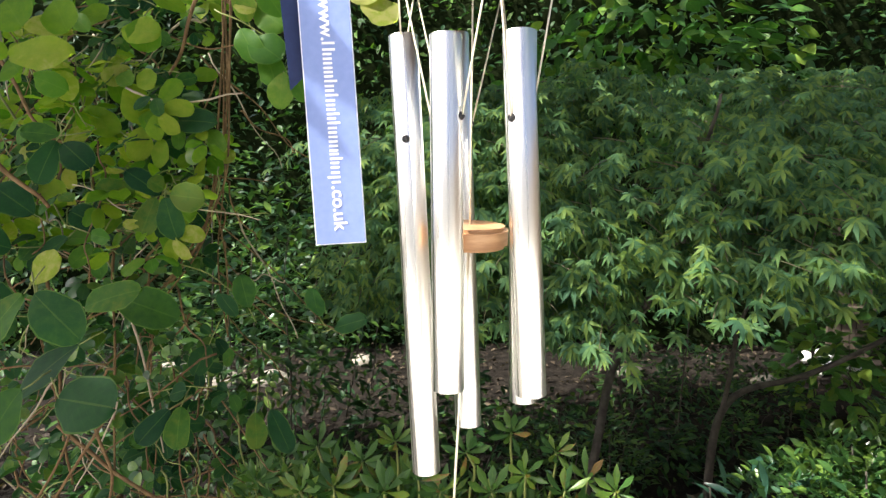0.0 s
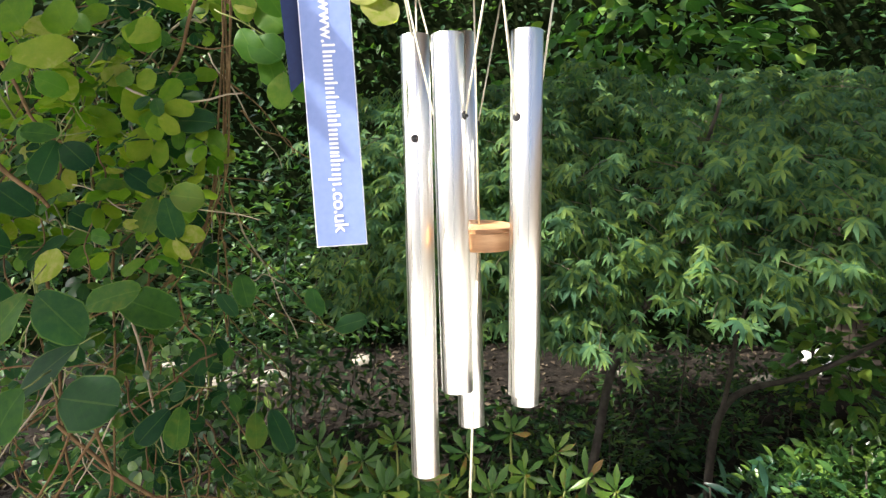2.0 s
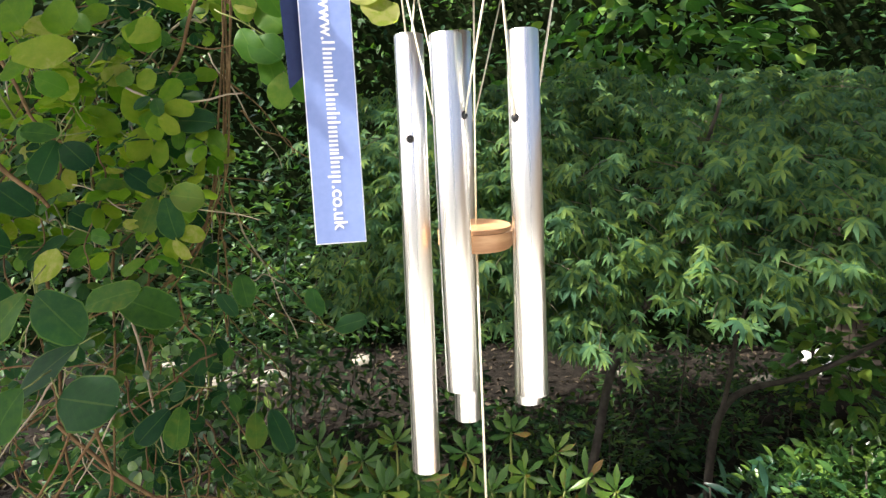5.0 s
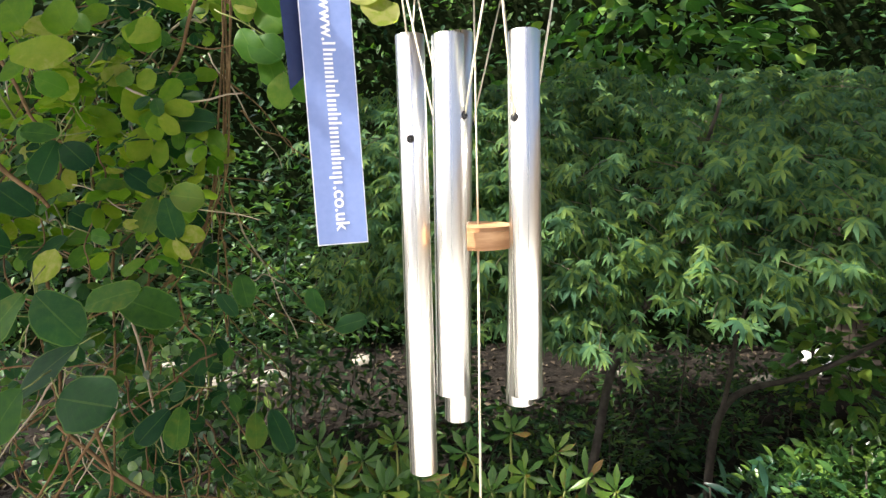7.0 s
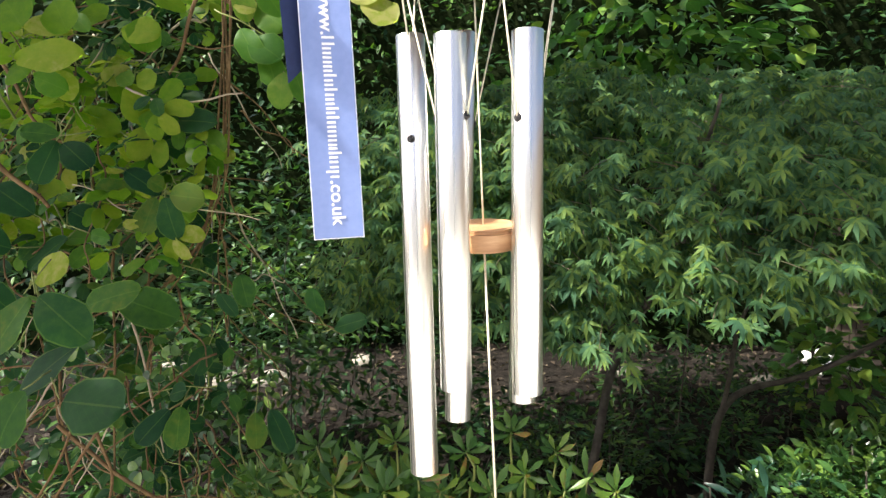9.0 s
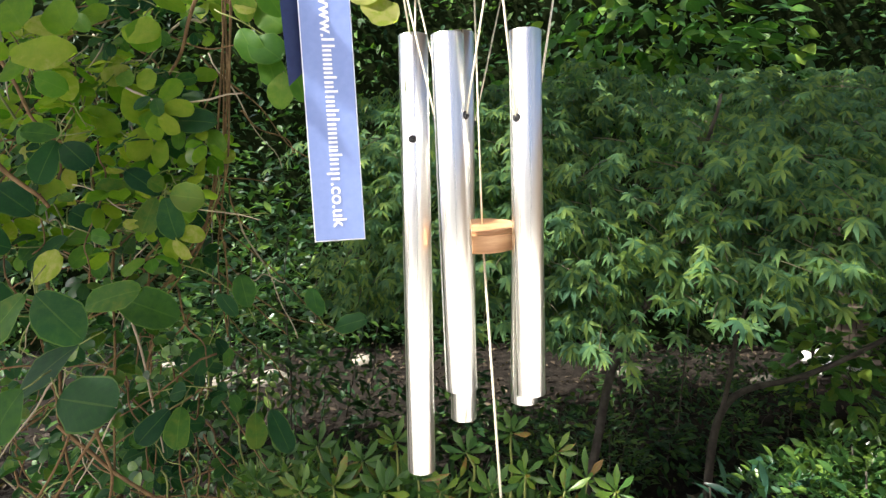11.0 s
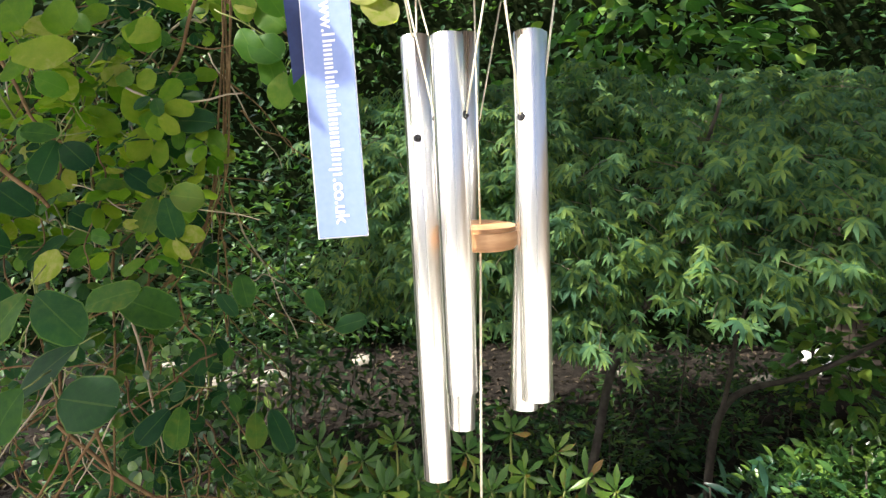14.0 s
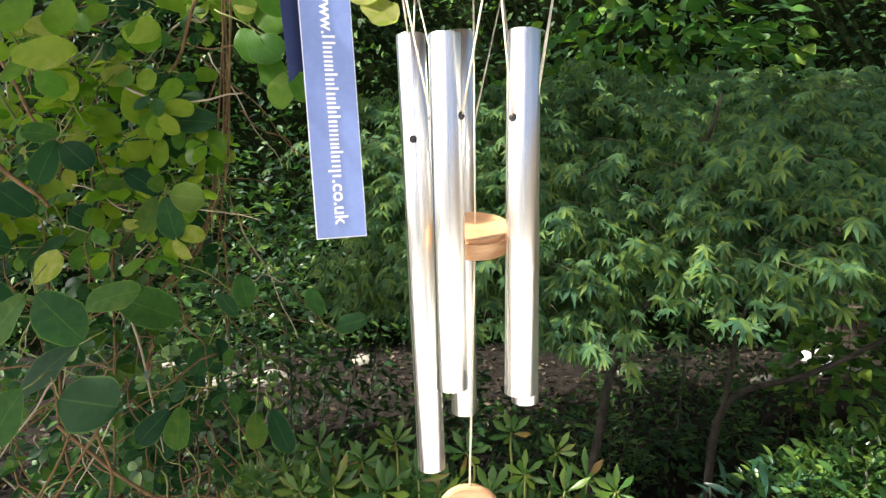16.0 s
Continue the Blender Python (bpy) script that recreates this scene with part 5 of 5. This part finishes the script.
    swing("d", [(0.0, -5.7, 2.8, -0.9), (0.1, -6.7, -0.6, -5.4), (0.2, -9.2, -6.8, 4.5), (0.3, -10.7, -10.7, 7.6), (0.4, -10.6, -11.6, -8.2), (0.5, -10.4, -8.8, 1.4), (0.6, -8.2, -6.2, -3.4), (0.7, -6.4, -4.6, -3.4), (0.8, -4.7, -3.7, -8.4), (0.9, -3.7, -4.1, -3.4), (1.0, -3.5, -7.2, 1.3), (1.1, -3.6, -5.1, 8.9), (1.2, -3.3, -2.5, 11.8), (1.3, -3.4, -2.0, 7.4), (1.4, -2.8, 1.9, 11.5), (1.5, -3.5, -0.3, 4.3), (1.7, -3.5, -3.1, 7.4), (1.8, -3.5, -4.5, 8.9), (2.0, -1.8, -3.1, -0.3), (2.2, -1.6, 0.7, -3.6), (2.3, -2.6, -0.9, -3.5), (2.5, -6.1, -9.4, -3.4), (2.7, -4.5, -4.1, -0.2), (2.8, -3.2, -0.3, -3.6), (3.0, -2.2, 3.1, 1.0), (3.2, -4.4, -3.5, 4.4), (3.3, -5.0, -5.3, 2.9), (3.5, -5.7, -7.2, 1.4), (3.7, -4.1, -4.8, -5.0), (3.8, -3.8, -4.8, -5.0), (4.0, -3.1, -3.0, 4.4), (4.2, -2.4, -1.5, -0.3), (4.4, -2.5, -3.7, -1.0), (4.6, -3.8, -6.5, 0.6), (4.8, -4.7, -1.4, 3.2), (5.0, -3.0, 4.7, 1.2), (5.2, -1.4, 0.0, -3.4), (5.4, -2.7, -9.1, -3.2), (5.6, -4.8, -8.3, 1.6), (5.8, -4.4, -1.2, 3.6), (6.0, -3.0, -0.6, 2.3), (6.2, -3.1, -4.9, 3.0), (6.3, -3.4, -5.7, 4.4), (6.5, -0.9, 2.5, 1.1), (6.7, -1.6, 0.5, -12.0), (6.8, -2.0, 1.0, -8.6), (7.0, -3.5, -0.6, -2.0), (7.2, -3.7, -4.0, 4.4), (7.3, -3.4, -5.1, 4.4), (7.5, -2.2, -4.2, 7.4), (7.7, -0.9, 0.6, 2.8), (7.8, -1.2, -0.4, -0.3), (8.0, -0.9, 1.0, -5.2), (8.2, -1.8, -0.9, -3.5), (8.3, -2.4, -2.5, -3.5), (8.5, -3.5, -4.0, 4.4), (8.7, -2.3, -0.8, 11.7), (8.8, -1.3, 1.7, 10.2), (9.0, -0.9, 0.3, 4.3), (9.2, -1.6, -2.3, 1.3), (9.4, -1.8, -3.8, 0.0), (9.6, -3.4, -6.3, 1.2), (9.8, -4.4, -1.2, 3.4), (10.0, -2.9, 4.8, 1.2), (10.2, -1.4, 0.0, -3.4), (10.4, -2.7, -9.0, -3.2), (10.6, -4.6, -7.8, 1.6), (10.8, -3.9, 0.3, 3.7), (11.0, -2.0, 2.5, 2.3), (11.2, -1.5, 0.4, 2.9), (11.3, -1.5, 0.8, 4.3), (11.5, -0.5, 3.1, -5.3), (11.7, -2.5, -1.1, -8.5), (11.8, -4.2, -5.3, -8.4), (12.0, -7.0, -10.6, -0.1), (12.2, -5.4, -9.1, -5.0), (12.3, -4.3, -6.9, -5.0), (12.5, 0.4, 5.0, -10.5), (12.7, -0.2, 6.5, -0.8), (12.8, -3.2, -1.9, 4.4), (13.0, -7.0, -13.1, 1.3), (13.2, -6.6, -12.7, -8.4), (13.3, -5.9, -10.0, -8.4), (13.5, -4.4, -3.1, -0.3), (13.7, -3.2, -2.4, 4.4), (13.8, -1.4, 1.5, 1.2), (14.0, 1.7, 6.0, -14.1), (14.2, -2.5, -0.5, -8.5), (14.3, -5.5, -6.3, -0.2), (14.5, -8.3, -9.0, -0.1), (14.7, -3.0, -0.9, -0.3), (14.8, -2.1, -2.4, 4.4), (15.0, 4.3, 8.2, -3.8), (15.2, 3.9, 8.6, -10.6), (15.3, 2.8, 7.6, -3.9), (15.5, -0.5, -0.1, -1.9), (15.7, -3.9, -7.8, 4.4), (15.8, -3.8, -5.7, 4.4), (15.9, -4.3, -5.7, 4.4), (16.0, -4.8, -5.9, 2.9)])
    swing("e", [(0.0, -5.0, -3.5, 4.6), (0.1, -4.9, -1.8, 7.8), (0.2, -6.5, -3.2, 6.2), (0.3, -7.7, -5.4, -0.6), (0.4, -9.5, -11.0, -0.4), (0.5, -10.1, -13.4, -0.4), (0.6, -8.6, -12.2, -0.4), (0.7, -7.1, -10.8, -4.0), (0.8, -5.1, -7.1, -4.1), (0.9, -4.0, -6.9, -2.3), (1.0, -3.0, -6.8, 2.9), (1.1, -2.4, -6.2, 2.9), (1.2, -1.8, -2.6, 6.2), (1.3, -2.1, -2.8, 9.5), (1.4, -2.2, -2.5, 16.0), (1.5, -3.7, -6.1, 12.8), (1.7, -2.6, 0.6, 2.7), (1.8, -2.1, 0.7, -0.7), (2.0, -0.0, -2.8, -4.2), (2.2, -1.1, -8.8, -2.5), (2.3, -3.2, -10.6, 2.8), (2.5, -7.0, -9.7, 4.7), (2.7, -5.7, -5.6, 2.9), (2.8, -2.8, 0.0, 2.8), (3.0, 0.5, 2.5, 2.7), (3.2, -2.3, -8.5, -0.7), (3.3, -4.3, -12.2, -0.7), (3.5, -7.1, -14.5, 1.1), (3.7, -5.2, -5.8, 1.2), (3.8, -4.0, -5.2, 1.2), (4.0, -0.6, -1.4, -2.4), (4.2, 0.1, -1.6, -4.2), (4.4, -0.6, -4.7, -3.2), (4.6, -2.5, -8.5, -0.6), (4.8, -3.9, -4.7, 2.8), (5.0, -2.7, 1.5, 1.6), (5.2, -1.0, -1.9, -3.0), (5.4, -1.8, -11.0, -3.7), (5.6, -3.8, -12.1, 0.9), (5.8, -3.7, -5.0, 4.5), (6.0, -2.0, -1.9, 5.0), (6.2, -1.5, -4.6, 7.1), (6.3, -1.7, -5.3, 9.5), (6.5, -0.7, -5.2, -7.8), (6.7, -1.7, -5.6, -15.4), (6.8, -2.0, -5.7, -11.5), (7.0, -3.2, -7.5, -2.3), (7.2, -3.7, -8.9, 6.2), (7.3, -3.8, -8.9, 6.3), (7.5, -2.1, -4.5, 6.2), (7.7, -2.3, -7.6, 6.2), (7.8, -1.8, -6.0, -0.6), (8.0, -1.8, -8.0, -6.0), (8.2, -2.0, -7.6, -7.8), (8.3, -2.4, -8.2, -7.8), (8.5, -3.0, -6.0, -0.6), (8.7, -2.0, -3.2, 6.2), (8.8, -1.7, -5.3, 9.5), (9.0, -1.2, -3.9, 6.2), (9.2, -3.2, -9.6, -4.2), (9.4, -2.6, -9.8, -3.6), (9.6, -3.5, -11.4, -1.1), (9.8, -4.3, -6.0, 2.4), (10.0, -2.8, 1.1, 1.4), (10.2, -1.0, -1.9, -3.0), (10.4, -1.8, -11.1, -3.8), (10.6, -3.8, -12.5, 0.2), (10.8, -3.6, -5.7, 2.8), (11.0, -1.6, -2.7, 1.7), (11.2, -0.4, -5.2, 1.6), (11.3, -0.1, -5.6, 2.8), (11.5, -2.1, -6.2, 2.9), (11.7, -1.9, -2.7, -11.5), (11.8, -2.9, -6.3, -11.5), (12.0, -5.7, -10.4, -5.9), (12.2, -6.0, -10.0, -2.3), (12.3, -5.5, -8.7, 2.9), (12.5, -0.7, -0.6, 2.8), (12.7, 1.0, 2.0, -4.3), (12.8, -0.7, -2.4, -9.7), (13.0, -5.7, -13.8, -13.5), (13.2, -8.3, -18.2, -4.3), (13.3, -7.7, -15.3, -0.6), (13.5, -4.8, -7.4, 2.9), (13.7, 1.2, 7.2, -2.8), (13.8, 2.7, 3.9, -4.3), (14.0, 2.5, -5.4, -17.7), (14.2, -5.0, -17.3, -12.0), (14.3, -7.9, -17.4, -2.5), (14.5, -7.9, -7.0, 11.3), (14.7, -2.8, -7.9, 19.1), (14.8, 2.3, 5.1, 7.7), (15.0, 7.4, 3.0, -13.7), (15.2, 6.2, 4.8, -17.6), (15.3, 4.5, 4.8, -13.6), (15.5, -1.1, -4.4, -2.4), (15.7, -5.7, -15.3, 4.4), (15.8, -4.8, -13.9, 6.1), (15.9, -3.9, -9.5, 6.2), (16.0, -2.1, -2.1, 1.1)])
    strike([(0.0, -4.0, -3.7, 0.0, 2), (0.1, -1.7, -2.9, 0.0, 2), (0.2, -2.7, 1.3, 0.1, 2), (0.3, 1.6, 2.6, 0.1, 2), (0.4, 1.9, 5.0, 0.1, 2), (0.5, 2.2, 5.5, 0.2, 2), (0.6, 4.9, 3.1, 0.2, 2), (0.7, 6.1, 1.3, 0.2, 2), (0.8, -0.6, -1.0, 0.3, 2), (0.9, -1.8, -2.1, 0.3, 2), (1.0, -8.5, -2.4, 0.3, 2), (1.1, -5.1, -2.6, 0.4, 2), (1.2, -0.5, -1.8, 0.4, 2), (1.3, 3.7, -0.8, 0.4, 2), (1.4, 7.9, 2.4, 0.5, 2), (1.5, 10.9, 3.4, 0.5, 2), (1.7, 11.2, 3.9, 0.6, 2), (1.8, 10.0, 1.8, 0.6, 2), (2.0, 4.0, -2.1, 0.7, 2), (2.2, 0.7, -3.7, 0.7, 2), (2.3, -6.4, -1.8, 0.8, 2), (2.5, 0.0, 0.0, 0.8, 2), (2.7, 4.8, 2.1, 0.9, 2), (2.8, 8.8, 1.8, 0.9, 2), (3.0, 9.7, 0.5, 1.0, 2), (3.2, 3.5, 0.0, 1.1, 2), (3.3, 4.4, -0.5, 1.1, 2), (3.5, -2.9, 0.0, 1.2, 2), (3.7, 3.1, -0.8, 1.2, 2), (3.8, 3.2, -0.5, 1.3, 2), (4.0, 5.6, 0.5, 1.3, 2), (4.2, 3.5, 1.8, 1.4, 2), (4.4, 4.0, 0.7, 2.3, 3), (4.6, 2.7, -1.0, 2.6, 4), (4.8, 0.9, -0.5, 2.5, 5), (5.0, 1.5, 2.1, 2.2, 4), (5.2, 4.4, 3.2, 2.0, 3), (5.4, 6.0, 1.1, 2.1, 3), (5.6, 4.4, -1.7, 2.9, 5), (5.8, 2.2, -2.0, 4.4, 7), (6.0, 2.3, -0.8, 6.8, 8), (6.2, 3.8, -1.0, 10.1, 11), (6.3, 4.2, -1.8, 12.0, 13), (6.5, 5.4, 1.0, 4.0, 6), (6.7, 8.4, 2.1, 0.8, 1), (6.8, 4.6, 2.6, 1.5, 0), (7.0, 3.3, 0.5, 3.0, -1), (7.2, -0.9, -1.6, 9.0, 12), (7.3, -3.4, -1.8, 11.0, 15), (7.5, 0.1, -0.8, 12.0, 19), (7.7, 4.5, 1.6, 4.0, 8), (7.8, 7.8, 2.1, 0.0, 3), (8.0, 3.1, 2.1, 0.0, 2), (8.2, 1.7, -1.0, 0.0, 1), (8.3, -3.8, -0.5, 2.7, 3), (8.5, 3.8, -3.4, 8.0, 7), (8.7, 0.6, 0.0, 9.0, 8), (8.8, 5.5, 1.3, 8.0, 8), (9.0, 8.1, 2.6, 2.7, 4), (9.2, 4.4, 1.3, 0.0, 2), (9.4, 5.2, 1.0, 0.6, 3), (9.6, 3.8, -0.4, 1.1, 4), (9.8, 1.6, -0.0, 1.6, 4), (10.0, 1.8, 2.3, 1.9, 4), (10.2, 4.4, 3.2, 2.0, 3), (10.4, 6.1, 1.2, 1.9, 3), (10.6, 5.2, -0.9, 1.7, 4), (10.8, 4.6, 0.3, 1.4, 4), (11.0, 7.0, 3.9, 0.9, 4), (11.2, 11.5, 6.8, 0.3, 3), (11.3, 13.7, 7.8, 0.0, 3), (11.5, 14.6, 1.8, 0.0, 3), (11.7, -2.1, -3.4, 0.0, 3), (11.8, -1.5, -6.3, 0.0, 3), (12.0, -3.2, -3.4, 0.0, 3), (12.2, -0.1, 3.7, 0.0, 3), (12.3, 6.6, 5.0, 0.0, 3), (12.5, 14.6, 3.7, 0.0, 3), (12.7, 8.2, 0.0, 0.0, 3), (12.8, 0.4, -1.3, 0.0, 3), (13.0, -6.3, -2.6, 0.0, 2), (13.2, -10.1, -0.3, 0.0, 2), (13.3, -5.2, 0.0, 0.0, 2), (13.5, 7.6, 1.8, 0.0, 2), (13.7, 11.6, 2.6, 0.0, 2), (13.8, 14.3, 1.3, 0.0, 2), (14.0, 5.3, 0.0, 0.0, 2), (14.2, -3.0, -1.0, 0.0, 2), (14.3, -3.7, -1.3, 0.0, 2), (14.5, -6.7, -0.5, 3.0, 3), (14.7, 6.0, -0.8, 7.7, 6), (14.8, 8.6, 0.5, 7.7, 7), (15.0, 9.4, 2.9, 4.0, 10), (15.2, 17.5, 0.8, 0.0, 5), (15.3, 16.4, 0.0, 0.0, 2), (15.5, 4.1, 0.0, 0.0, 2), (15.7, -4.0, -0.8, 3.0, 5), (15.8, -2.5, -1.3, 6.0, 8), (15.9, -2.5, -1.3, 9.0, 12), (16.0, 0.7, -0.8, 12.0, 17)])
    flutter([(0.0, 10.6, -2.2, 6), (0.2, 11.5, -2.6, 14), (0.5, 10.9, 3.8, 17), (0.7, 11.2, 6.0, 6), (1.0, 9.0, 0.6, 11), (1.2, 11.7, -2.2, 11), (1.5, 9.9, -1.0, 0), (1.7, 11.7, -3.1, 11), (2.0, 11.4, -3.8, 6), (2.2, 11.9, -5.4, 6), (2.5, 11.7, -1.0, 11), (2.7, 11.8, 1.5, 11), (3.0, 11.5, -2.4, 6), (3.2, 13.1, -0.8, 11), (3.5, 11.1, 3.5, 14), (3.7, 11.1, -0.1, 6), (3.8, 12.5, 2.5, -8, 22), (3.9, 14.5, 6.0, -18, 40), (4.0, 15.7, 7.0, -18, 38), (4.1, 16.0, 8.5, -14, 26), (4.2, 16.3, 7.9, -8, 6), (4.5, 14.1, 0.6, 4), (5.0, 10.8, -1.7, 11), (5.5, 12.0, 2.2, 14), (6.0, 9.4, -0.6, 11), (6.3, 9.0, -1.5, 11), (6.5, 13.1, -1.3, 11), (6.8, 9.2, -2.2, 6), (7.0, 12.4, -2.4, 14), (7.3, 10.8, -1.7, 11), (7.5, 10.8, 0.3, 17), (7.8, 9.7, 0.3, 6), (8.0, 11.8, 1.5, 21), (8.3, 9.7, -1.0, 6), (8.5, 13.4, 2.6, 23), (8.8, 9.2, 6.7, 11), (9.0, 9.3, 2.2, 14), (9.2, 14.9, -1.9, 17), (9.6, 12.2, -0.6, 11), (10.0, 10.4, 2.2, 11), (10.5, 12.6, -1.3, 11), (11.0, 9.9, 0.6, 11), (11.3, 9.6, 4.0, 11), (11.5, 11.1, 1.7, 14), (11.8, 11.4, -2.5, -5, 14), (12.0, 11.9, -1.2, -7, 21), (12.3, 12.1, -1.0, -8, 24), (12.5, 11.9, -0.6, -8, 26), (12.8, 11.0, -1.0, -8, 24), (13.0, 12.7, 3.1, -5, 11), (13.5, 13.3, -0.7, -9, 28), (13.8, 11.0, 0.5, -8, 26), (14.0, 12.5, 3.6, -5, 12), (14.5, 13.3, -0.2, -10, 32), (14.8, 10.4, 2.6, -8, 23), (15.0, 12.7, 2.4, -4, 7), (15.2, 11.3, 0.4, -6, 18), (15.5, 13.1, 1.1, -8, 25), (16.0, 11.4, 2.8, 17)])
    sway([(0.0, -2, 0), (0.5, -1, 0), (1.0, 2, -1), (1.5, 2, -1), (2.0, 2, 0), (2.5, 0, 0), (3.0, 0, -1), (3.5, -2, 1), (4.0, -1, 1), (5.2, 1, 0), (6.5, 0, 1), (7.0, -1, 0), (7.5, 0, -1), (8.0, 2, 0), (8.5, 5, -3), (9.0, 6, -5), (9.2, 4, -2), (10.2, 0, 0), (11.5, 0, -1), (12.5, -1, 0), (13.5, 0, 0), (14.5, 1, -1), (15.2, 0, 0), (16.0, 1, -1)])


motions()
